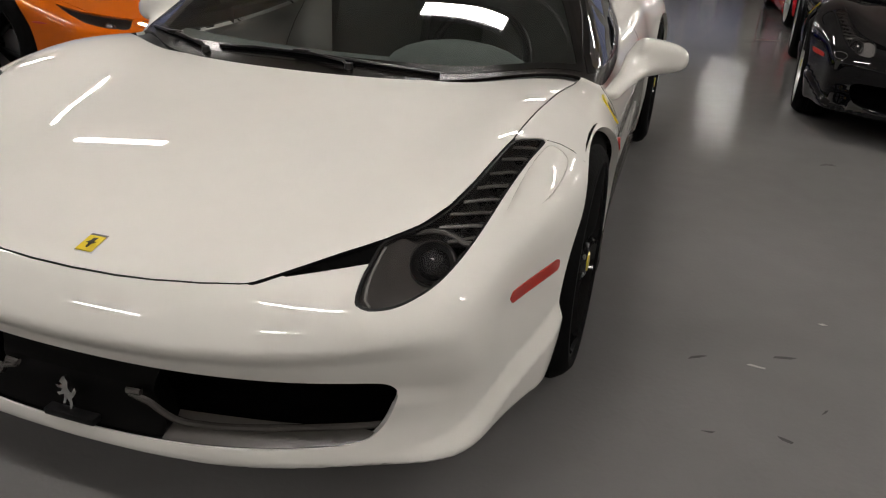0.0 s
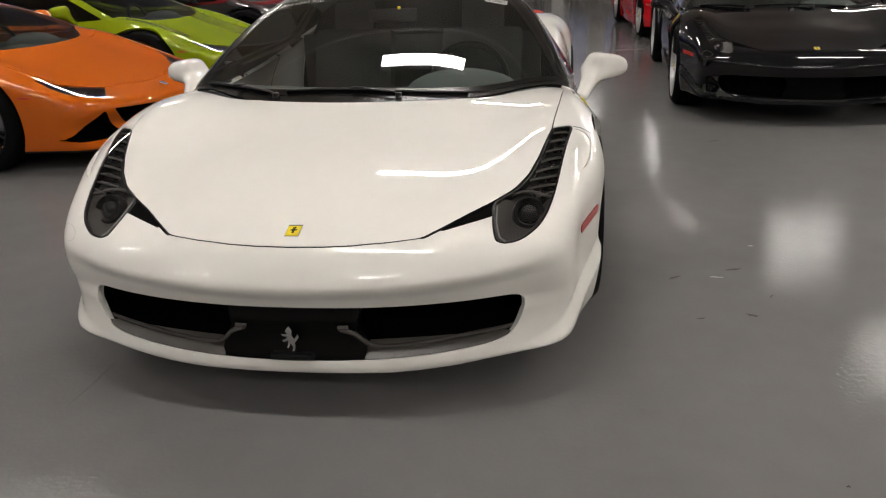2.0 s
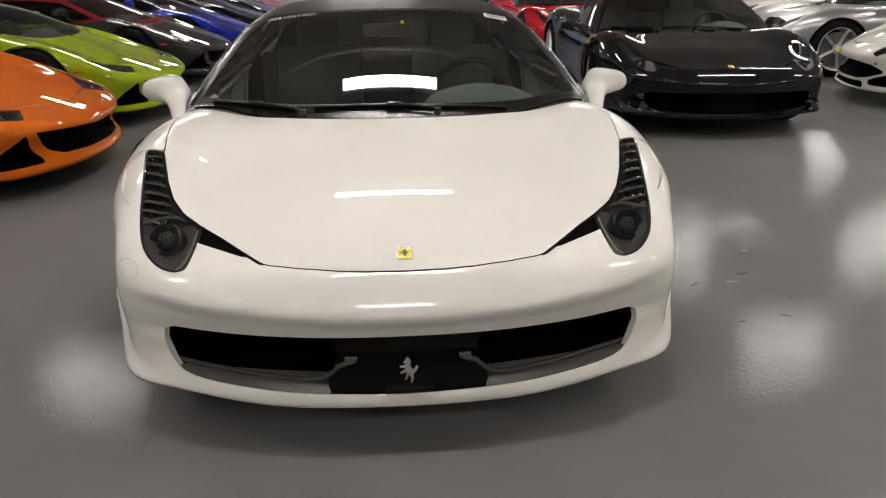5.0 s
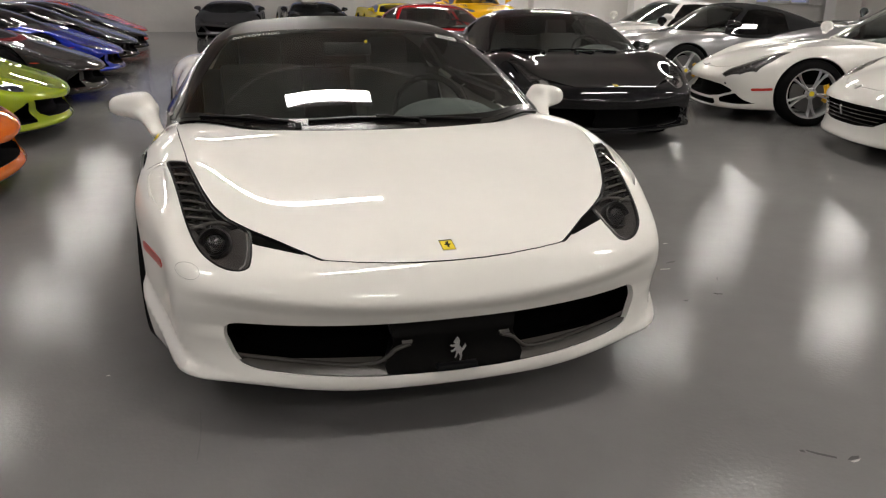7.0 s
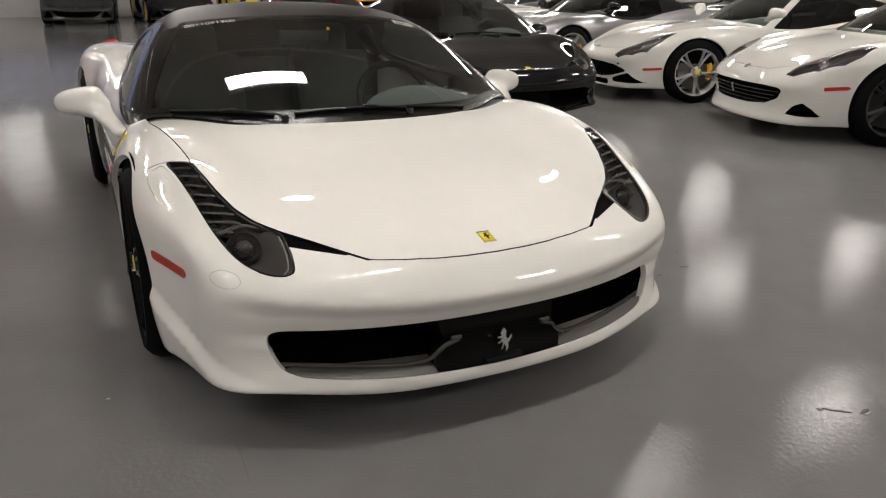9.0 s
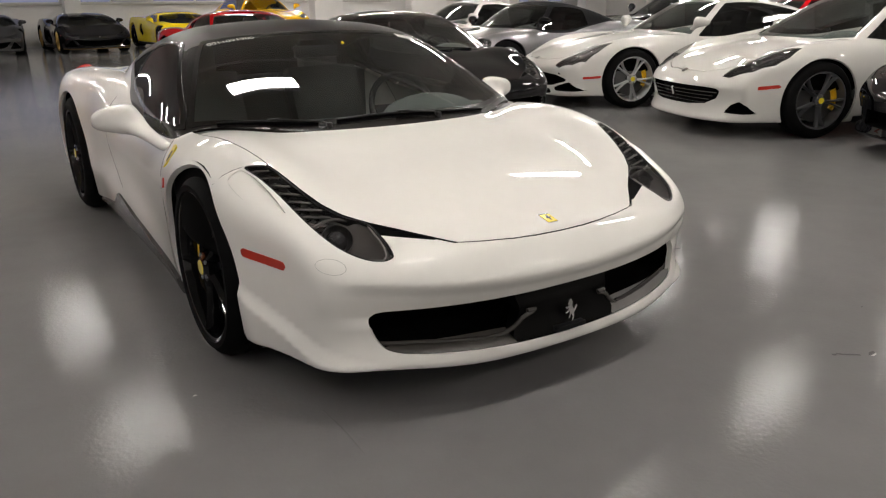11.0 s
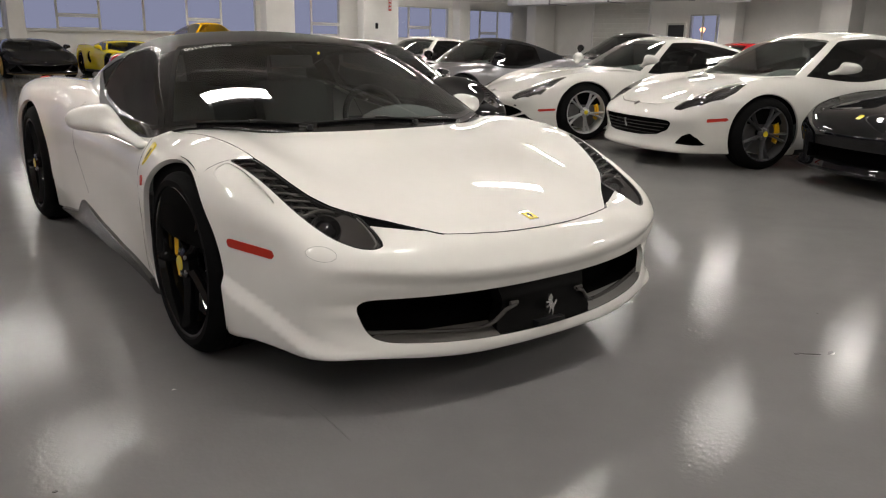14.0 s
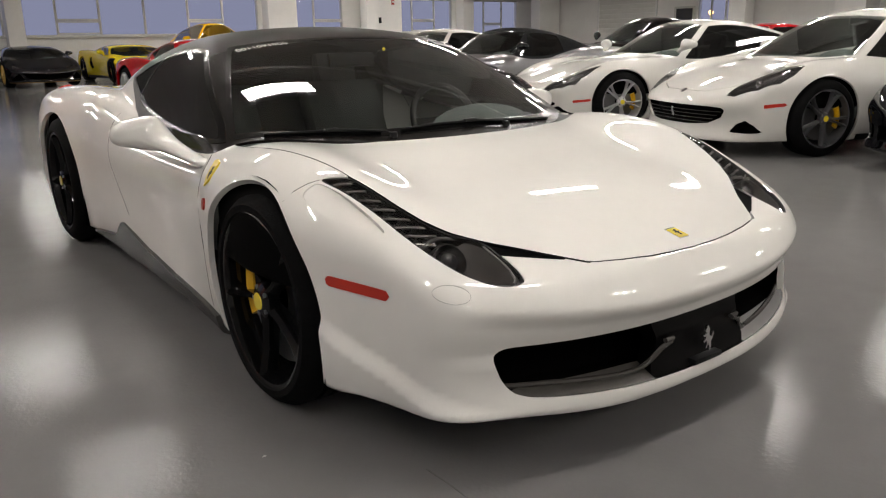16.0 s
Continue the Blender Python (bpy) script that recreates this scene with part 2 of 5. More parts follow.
def panel(name, shell, mat, parent, label="", lip=0.012, edge=None):
    """A shell as a panel with a folded inward lip."""
    if not len(shell.f):
        return None
    count = len(shell.v)
    nrm = shell.normals()
    s = shell.flange(lip) if lip else shell
    if len(s.v) > count:
        # split the fold: outer part keeps the body's normals
        extra = s.v[count:]
        fold = len(extra) // 2
        e = s.edge_loops()
        far = np.concatenate([nrm, np.zeros((len(extra), 3))])
        quads = s.f[len(shell.f) :]
        fn = np.cross(s.v[quads[:, 1]] - s.v[quads[:, 0]], s.v[quads[:, 3]] - s.v[quads[:, 0]])
        for k in range(4):
            np.add.at(far, quads[:, k], fn)
        far[count:] /= np.linalg.norm(far[count:], axis=1, keepdims=True) + 1e-12
        nrm = far
    ob = link_mesh(name, s.v, s.f, [mat, edge] if edge else mat, parent, label, nrm)
    if edge and len(s.f) > len(shell.f) and len(ob.data.polygons) == len(s.f):
        ob.data.polygons.foreach_set("material_index", [0] * len(shell.f) + [1] * (len(s.f) - len(shell.f)))
    if mat.name.endswith(("glass", "lens")):
        ob.visible_shadow = False
    return ob


def part(name, bm, mat, parent=None, label="", smooth=True, bevel=0.0):
    """Links a bmesh as one mesh object under a thing or a part."""
    if bevel:
        bmesh.ops.bevel(bm, geom=bm.edges[:], offset=bevel, segments=2, affect="EDGES", profile=0.6)
    me = bpy.data.meshes.new(name)
    bmesh.ops.recalc_face_normals(bm, faces=bm.faces[:])
    bm.to_mesh(me)
    bm.free()
    if smooth:
        me.polygons.foreach_set("use_smooth", [True] * len(me.polygons))
        me.set_sharp_from_angle(angle=radians(38))
    me.materials.append(mat)
    ob = new(name, me)
    if parent is not None:
        ob.parent = parent
    if label:
        tagged(ob, label=label)
    return ob


def box_bm(lo, hi, bm=None):
    bm = bm or bmesh.new()
    m = Matrix.Translation([(a + b) / 2 for a, b in zip(lo, hi)]) @ Matrix.Diagonal([abs(b - a) for a, b in zip(lo, hi)] + [1])
    bmesh.ops.create_cube(bm, size=1, matrix=m)
    return bm


def lathe_bm(profile, n=48, axis="x", bm=None, move=(0, 0, 0)):
    """Turns (along, radius) pairs round an axis; a closed ring if the profile closes."""
    bm = bm or bmesh.new()
    rings = []
    for k in range(n):
        a = 2 * math.pi * k / n
        ring = []
        for s, r in profile:
            c, d = r * math.cos(a), r * math.sin(a)
            p = (s, c, d) if axis == "x" else (c, s, d) if axis == "y" else (c, d, s)
            ring.append(bm.verts.new(Vector(p) + Vector(move)))
        rings.append(ring)
    for k in range(n):
        a, b = rings[k], rings[(k + 1) % n]
        for i in range(len(profile) - 1):
            bm.faces.new((a[i], a[i + 1], b[i + 1], b[i]))
    return bm


def tube_bm(pts, r, n=8, bm=None, flat=1.0):
    """A round bar along a line of points."""
    bm = bm or bmesh.new()
    pts = [Vector(p) for p in pts]
    rings = []
    for i, p in enumerate(pts):
        t = (pts[min(i + 1, len(pts) - 1)] - pts[max(i - 1, 0)]).normalized()
        u = t.cross(Vector((0, 0, 1)))
        if u.length < 1e-3:
            u = t.cross(Vector((0, 1, 0)))
        u.normalize()
        w = u.cross(t)
        rr = r[i] if isinstance(r, (list, tuple)) else r
        rings.append([bm.verts.new(p + rr * (math.cos(2 * math.pi * k / n) * u + flat * math.sin(2 * math.pi * k / n) * w)) for k in range(n)])
    for a, b in zip(rings, rings[1:]):
        for k in range(n):
            bm.faces.new((a[k], a[(k + 1) % n], b[(k + 1) % n], b[k]))
    bm.faces.new(rings[0][::-1])
    bm.faces.new(rings[-1])
    return bm


def prism_bm(outline, depth, place, bm=None):
    """A flat outline (u, v) given thickness, set by a matrix (u to x, v to y, thickness along z)."""
    bm = bm or bmesh.new()
    a = [bm.verts.new(place @ Vector((u, v, 0))) for u, v in outline]
    b = [bm.verts.new(place @ Vector((u, v, depth))) for u, v in outline]
    n = len(outline)
    bm.faces.new(a[::-1])
    bm.faces.new(b)
    for i in range(n):
        bm.faces.new((a[i], a[(i + 1) % n], b[(i + 1) % n], b[i]))
    return bm


# ---- cars: x across, y back from the front axle, z up ----
class Form:
    """The smooth solid of a car, from a few design lines."""

    def __init__(self, s):
        self.s = s
        self.top, self.rise = spline(*s["top"]), spline(*s["rise"])
        self.wide, self.face = spline(*s["wide"]), spline(*s["face"])
        self.roof, self.glasshouse = spline(*s["roof"]), spline(*s["glasshouse"])

    def lower_parts(self, v):
        s = self.s
        x, y, z = np.abs(v[:, 0]), v[:, 1], v[:, 2]
        zt = self.top(y) - s["crown"] * x**2 + self.rise(y) * bell(x - s["crest"], s["crest_w"])
        if "valley" in s:
            zt = zt - s["valley"] * bell(x - 0.5, 0.14) * step(y, -0.75, -0.1)
        side = x - (self.wide(y) - s["tumble"] * (1 - 0.6 * step(y, 1.2, 2.1)) * np.maximum(z - s["waist"], 0) ** 2 - s["tuck"] * np.maximum(s["waist"] - 0.14 - z, 0) ** 2 - s["scallop"] * bell(y - s["door_y"], 0.6) * bell(z - 0.36, 0.17))
        front = (s["nose"] + s["nose_a"] * x**2 + s["nose_b"] * x**4 + self.face(z)) - y
        if "shelf" in s:
            zc = s["shelf"] + 0.08 * x**2
            front = front + 0.024 * step(zc - z, -0.012, 0.045) * step(z, 0.31, 0.36) * step(0.82 - x, 0.0, 0.2)
        if "fin" in s:
            ledge = s["fin"] * step(0.232 + 0.38 * (y + 0.75) - z, -0.012, 0.036) * step(x, 0.5, 0.8) * step(-y, 0.28, 0.45)
            side, front = side - ledge, front - 0.7 * ledge
        rear = y - (s["tail"] - 0.22 * x**2 - 0.12 * x**4 - 0.5 * np.maximum(0.5 - z, 0) ** 2 - 0.1 * np.maximum(z - 0.6, 0))
        return z - zt, side, front * s.get("front_scale", 0.9), rear

    def lower(self, v):
        s = self.s
        top, side, front, rear = self.lower_parts(v)
        f = smax(front, side, s["corner_r"])
        f = smax(f, rear, 0.2)
        f = smax(f, top, s["edge_r"])
        base = s["floor"] + (s.get("sill", s["floor"]) - s["floor"]) * step(v[:, 1], -0.4, 0.4)
        if "fin" in s:
            base = base + 0.026 * step(np.abs(v[:, 0]), 0.25, 0.7) * step(-v[:, 1], 0.3, 0.5)
        return smax(f, base - v[:, 2], 0.03)

    def cabin_parts(self, v):
        s = self.s
        x, y, z = np.abs(v[:, 0]), v[:, 1], v[:, 2]
        k, k2 = s["screen"], s["back"]
        ws = ((s["cowl"][0] + s["cowl_c"] * x**2 + s.get("cowl_d", 0.0) * x**4 + (z - s["cowl"][1]) * k + 0.35 * s.get("bow", 1) * np.maximum(z - s["cowl"][1], 0) ** 2) - y) / math.hypot(1, k)
        cs = (x - (self.glasshouse(y) - s["lean"] * np.maximum(z - 0.8, -0.02) - 0.35 * np.maximum(z - 0.8, 0) ** 2)) / math.hypot(1, s["lean"])
        rf = (z - (self.roof(y) - s["roof_crown"] * x**2)) * 0.97
        rg = (y - (s["deck"][0] - (z - s["deck"][1]) * k2 - 0.3 * x**2)) / math.hypot(1, k2)
        return ws, cs, rf, rg

    def cabin(self, v):
        ws, cs, rf, rg = self.cabin_parts(v)
        f = smax(ws, cs, 0.07)
        return smax(smax(smax(f, rg, 0.1), rf, 0.14), (self.s["cowl"][1] - 0.16 - v[:, 2]) * 0.8, 0.02)

    def body(self, v):
        return smin(self.lower(v), self.cabin(v), self.s.get("join", 0.05))


BERLINETTA = dict(
    top=((-1.05, 0.30), (-0.97, 0.43), (-0.886, 0.530), (-0.823, 0.555), (-0.5, 0.645), (-0.2, 0.712), (0.03, 0.762), (0.3, 0.778), (0.6, 0.785), (1.2, 0.81), (2.0, 0.85), (2.6, 0.86), (3.1, 0.85), (3.5, 0.80)),
    rise=((-1.2, 0.0), (-0.8, 0.0), (-0.55, 0.025), (-0.24, 0.074), (0.0, 0.055), (0.25, 0.03), (0.8, 0.0), (1.3, 0.0), (1.8, 0.02), (2.4, 0.045), (3.0, 0.03), (3.5, 0.0)),
    wide=((-1.0, 0.765), (-0.75, 0.79), (-0.571, 0.826), (-0.388, 0.885), (-0.2, 0.927), (0.0, 0.952), (0.35, 0.928), (0.7, 0.906), (1.1, 0.898), (1.6, 0.889), (2.0, 0.882), (2.26, 0.889), (2.45, 0.914), (2.65, 0.934), (2.9, 0.934), (3.2, 0.90), (3.55, 0.84)),
    face=((0.1, 0.05), (0.165, 0.015), (0.21, 0.015), (0.27, 0.03), (0.34, 0.025), (0.41, 0.0), (0.46, 0.0), (0.55, 0.04)),
    roof=((0.5, 1.095), (0.8, 1.138), (1.05, 1.155), (1.3, 1.157), (1.6, 1.137), (2.0, 1.066), (2.4, 0.965), (2.8, 0.875), (3.2, 0.81)),
    glasshouse=((0.1, 0.81), (0.37, 0.823), (0.7, 0.822), (1.0, 0.81), (1.5, 0.757), (1.75, 0.737), (2.0, 0.715), (2.5, 0.61), (3.0, 0.5)),
    crown=0.06, crest=0.74, crest_w=0.17, tumble=2.3, waist=0.55, tuck=0.5, scallop=0.03, door_y=1.05, fin=0.030, shelf=0.428, join=0.02,
    nose=-0.965, nose_a=0.20, nose_b=0.26, tail=3.52, corner_r=0.09, edge_r=0.10, floor=0.16, sill=0.13,
    cowl=(0.04, 0.768), cowl_c=0.36, cowl_d=0.41, screen=2.36, bow=0.6, lean=0.62, roof_crown=0.14, deck=(3.0, 0.85), back=3.0,
    axle=2.65, rim_r=0.27, wheel_r=(0.336, 0.352), track=(0.905, 0.905), tyre_w=(0.24, 0.30), arch=(0.368, 0.385),
)


def wheel(parent, at, side, r, width, rim_r, mat, spokes=5, caliper=YELLOW, cap=BADGE_YELLOW, twin=False, turn=1.1, grip=0.0):
    """A road wheel whose outer face lies at x = 0 of its own space, facing +x * side."""
    n = 56
    w = width
    hub = part("wheel", lathe_bm([(-w * 0.95, rim_r * 0.96), (-0.02, rim_r * 0.95), (0.0, rim_r), (0.006, rim_r * 1.005), (0.004, rim_r * 0.965), (-0.03, rim_r * 0.93), (-w * 0.9, rim_r * 0.90), (-w * 0.95, rim_r * 0.96)], n), mat, parent)
    hub.matrix_basis = pose(at[0], at[1], at[2]) @ Matrix.Diagonal((side, 1, 1, 1))
    tyre = [(-w, rim_r), (-w - 0.004, rim_r + 0.35 * (r - rim_r)), (-w + 0.012, r - 0.018), (-w + 0.04, r - 0.002)]
    for g in (0.3, 0.5, 0.7):
        c = -w * (1 - g)
        tyre += [(c - 0.008, r), (c - 0.006, r - 0.007), (c + 0.006, r - 0.007), (c + 0.008, r)]
    tyre += [(-0.04 + 0.006, r - 0.002), (-0.006, r - 0.018), (0.012, rim_r + 0.4 * (r - rim_r)), (0.012, rim_r + 0.1 * (r - rim_r)), (0.004, rim_r)]
    part("tyre", lathe_bm(tyre, n), RUBBER, hub)
    for k in range(spokes):
        a = 2 * math.pi * k / spokes + turn
        for off in (-0.16, 0.16) if twin else (0.0,):
            bm = bmesh.new()
            half = 0.013 if twin else 0.017
            rows = []
            for q, d, hw in ((0.045, -0.012, half * 1.1), (0.35 * rim_r, -0.02, half * 0.85), (0.7 * rim_r, -0.018, half * 0.75), (0.975 * rim_r, -0.006, half * 1.25)):
                b = a + off * (q / rim_r)
                u, t = Vector((0, math.cos(b), math.sin(b))), Vector((0, -math.sin(b), math.cos(b)))
                rows.append([bm.verts.new(u * q + t * e * hw + Vector((d + dx, 0, 0))) for e, dx in ((-1, -0.014), (-0.3, 0.006), (0, 0.012), (0.3, 0.006), (1, -0.014), (0.8, -0.04), (-0.8, -0.04))])
            for p, c in zip(rows, rows[1:]):
                for i in range(7):
                    bm.faces.new((p[i], p[(i + 1) % 7], c[(i + 1) % 7], c[i]))
            part("spoke", bm, mat, hub)
    part("hub_cap", lathe_bm([(-0.04, 0.0), (-0.04, 0.06), (-0.006, 0.055), (0.004, 0.034), (0.006, 0.03), (0.006, 0.0001)], 24), mat, hub)
    part("cap_badge", lathe_bm([(0.0055, 0.028), (0.009, 0.026), (0.009, 0.0001)], 20), cap, hub)
    dr = rim_r * 0.76
    part("brake_disc", lathe_bm([(-0.085, 0.06), (-0.085, dr), (-0.075, dr + 0.002), (-0.065, dr), (-0.065, 0.06)], 40), STEEL, hub)
    bm = bmesh.new()
    rows = []
    for k in range(9):
        a = math.radians(grip - 30 + 60 * k / 8)
        rows.append([bm.verts.new((dx, rr * math.cos(a), rr * math.sin(a))) for dx, rr in ((-0.11, dr * 0.78), (-0.050, dr * 0.78), (-0.038, dr * 0.91), (-0.050, dr * 1.05), (-0.11, dr * 1.05))])
    for p, c in zip(rows, rows[1:]):
        for i in range(5):
            bm.faces.new((p[i], p[(i + 1) % 5], c[(i + 1) % 5], c[i]))
    bm.faces.new(rows[0][::-1])
    bm.faces.new(rows[-1])
    part("brake_caliper", bm, caliper, hub)
    for k in range(5):
        a = 2 * math.pi * k / 5
        part("wheel_bolt", lathe_bm([(-0.015, 0.008), (0.001, 0.008), (0.003, 0.006), (0.003, 0.0001)], 8, move=(0, 0.044 * math.cos(a), 0.044 * math.sin(a))), STEEL, hub)
    return hub


def mirror(parent, mat, base, tip, size=(0.13, 0.06), side=1):
    """A door mirror: a wedge-shaped housing on a rising arm."""
    b, t = np.array(base, float), np.array(tip, float)
    a = np.array((-0.19, -0.075, -0.012))
    mid = t + 0.5 * a
    d = -a / np.linalg.norm(a)
    w = np.cross(d, (0, 0, 1))
    w /= np.linalg.norm(w)
    u = np.cross(w, d)
    arm0, arm1 = b, t + 0.80 * a + np.array((0, 0.0, -0.012))

    def blob(v):
        q = v - mid
        s1, s2, s3 = q @ d, q @ w, q @ u
        grow = 1.0 - 0.12 * np.clip(s1 / 0.1, -1, 1)
        r = (np.abs(s1 / 0.090) ** 3.2 + np.abs(s2 / (0.064 * grow)) ** 3 + np.abs((s3 - 0.004 + 0.10 * s1) / (0.053 - 0.12 * s1)) ** 2.6) ** (1 / 3) - 1
        house = smax(r * 0.055, v[:, 1] - mid[1] - 0.052, 0.015)
        e = arm1 - arm0
        k = np.clip(((v - arm0) @ e) / (e @ e), 0, 1)
        off = v - arm0 - k[:, None] * e
        rad = 0.024 - 0.005 * np.sin(k * math.pi) + 0.022 * k
        arm = np.sqrt((off[:, 0] * 0.8) ** 2 + (off[:, 1] * 0.75) ** 2 + (off[:, 2] * 1.35) ** 2) - rad
        return smin(house, arm, 0.06)

    c = np.array((0.95, 0, 0))
    lo, hi = (-0.3, min(b[1], t[1]) - 0.15, min(b[2], t[2]) - 0.12), (0.3, max(b[1], t[1]) + 0.15, max(b[2], t[2]) + 0.12)
    fl = lambda v: blob(v + c)
    s = skin(fl, lo, hi, 0.011)
    nrm = grad(fl, s.v)[1]
    k = np.array((side, 1, 1))
    f = s.f if side > 0 else s.f[:, ::-1]
    house = link_mesh("side_mirror", (s.v + c) * k, f, mat, parent, normals=nrm * k)
    g = bmesh.new()
    bmesh.ops.create_circle(g, cap_ends=True, radius=1, segments=28, matrix=Matrix.Translation((side * mid[0], mid[1] + 0.0535, mid[2])) @ Matrix.Rotation(math.pi / 2, 4, "X") @ Matrix.Diagonal((0.085, 0.038, 1, 1)))
    part("mirror_glass", g, CHROME, house)
    return house


def seat(parent, x, y, z=0.18, mat=CABIN):
    bm = box_bm((x - 0.24, y - 0.28, z), (x + 0.24, y + 0.24, z + 0.16))
    s = part("seat", bm, mat, parent, bevel=0.05)
    b = bmesh.new()
    box_bm((-0.23, -0.06, 0), (0.23, 0.07, 0.62), b)
    o = part("backrest", b, mat, s, bevel=0.045)
    o.matrix_basis = pose(x, y + 0.26, z + 0.12, -22)
    b = bmesh.new()
    box_bm((-0.12, -0.05, 0), (0.12, 0.05, 0.17), b)
    o = part("headrest", b, mat, s, bevel=0.035)
    o.matrix_basis = pose(x, y + 0.5, z + 0.68, -16)


def cabin_fit(thing, s, dash_y, z0=0.62):
    """Dashboard, wheel and seats behind the glass."""
    w = 0.72
    bm = bmesh.new()
    prof = [(0.0, z0), (0.05, z0 + 0.10), (0.28, z0 + 0.13), (0.42, z0 + 0.09), (0.45, z0 - 0.05), (0.3, z0 - 0.3), (0.0, z0 - 0.3)]
    rings = [[bm.verts.new((x, dash_y + a + 0.3 * x * x, b)) for a, b in prof] for x in np.linspace(-w, w, 9)]
    for p, c in zip(rings, rings[1:]):
        for i in range(len(prof)):
            bm.faces.new((p[i], p[(i + 1) % len(prof)], c[(i + 1) % len(prof)], c[i]))
    bm.faces.new(rings[0]), bm.faces.new(rings[-1][::-1])
    part("dashboard", bm, DASH_TOP, thing)
    st = part("steering_wheel", lathe_bm([(0.016 * math.cos(q), 0.175 + 0.016 * math.sin(q)) for q in np.linspace(0, 2 * math.pi, 9)], 32, axis="y"), TRIM, thing)
    st.matrix_basis = pose(0.37, dash_y + 0.60, z0 + 0.10, -24)
    part("spoke", box_bm((-0.16, -0.012, -0.025), (0.16, 0.012, 0.025)), TRIM, st, bevel=0.008)
    part("spoke", box_bm((-0.02, -0.012, -0.16), (0.02, 0.012, 0.0)), TRIM, st, bevel=0.008)
    bm = bmesh.new()
    bmesh.ops.create_uvsphere(bm, u_segments=24, v_segments=12, radius=1, matrix=Matrix.Translation((0.37, dash_y + 0.34, z0 + 0.09)) @ Matrix.Diagonal((0.25, 0.18, 0.105, 1)))
    part("instrument_hood", bm, DASH_TOP, thing)
    for x in (-0.37, 0.37):
        seat(thing, x, dash_y + 1.1)
    part("floor_pan", box_bm((-0.75, dash_y - 0.1, 0.15), (0.75, dash_y + 1.7, 0.18)), CAVITY, thing)
    part("bulkhead", box_bm((-0.7, dash_y + 1.62, 0.18), (0.7, dash_y + 1.68, 0.85)), CABIN, thing, bevel=0.02)
    if "quarter" in s:
        part("rear_partition", prism_bm([(-0.64, 0.85), (0.64, 0.85), (0.57, 0.97), (0.45, 1.06), (0.2, 1.095), (-0.2, 1.095), (-0.45, 1.06), (-0.57, 0.97)], 0.03, Matrix.Translation((0, dash_y + 1.66, 0)) @ Matrix.Rotation(math.pi / 2, 4, "X")), CAVITY, thing)


def arch_field(y0, z0, r, side, inner=0.72):
    return lambda v: np.where(v[:, 0] * side > inner, np.hypot(v[:, 1] - y0, v[:, 2] - z0) - r, 1.0)


def car_shell(s, h):
    form = Form(s)
    lo, hi = (-1.02, s["nose"] - 0.08, 0.06), (1.02, s["tail"] + 0.08, s.get("high", 1.26) + 0.05)
    return form, skin(form.body, lo, hi, h)


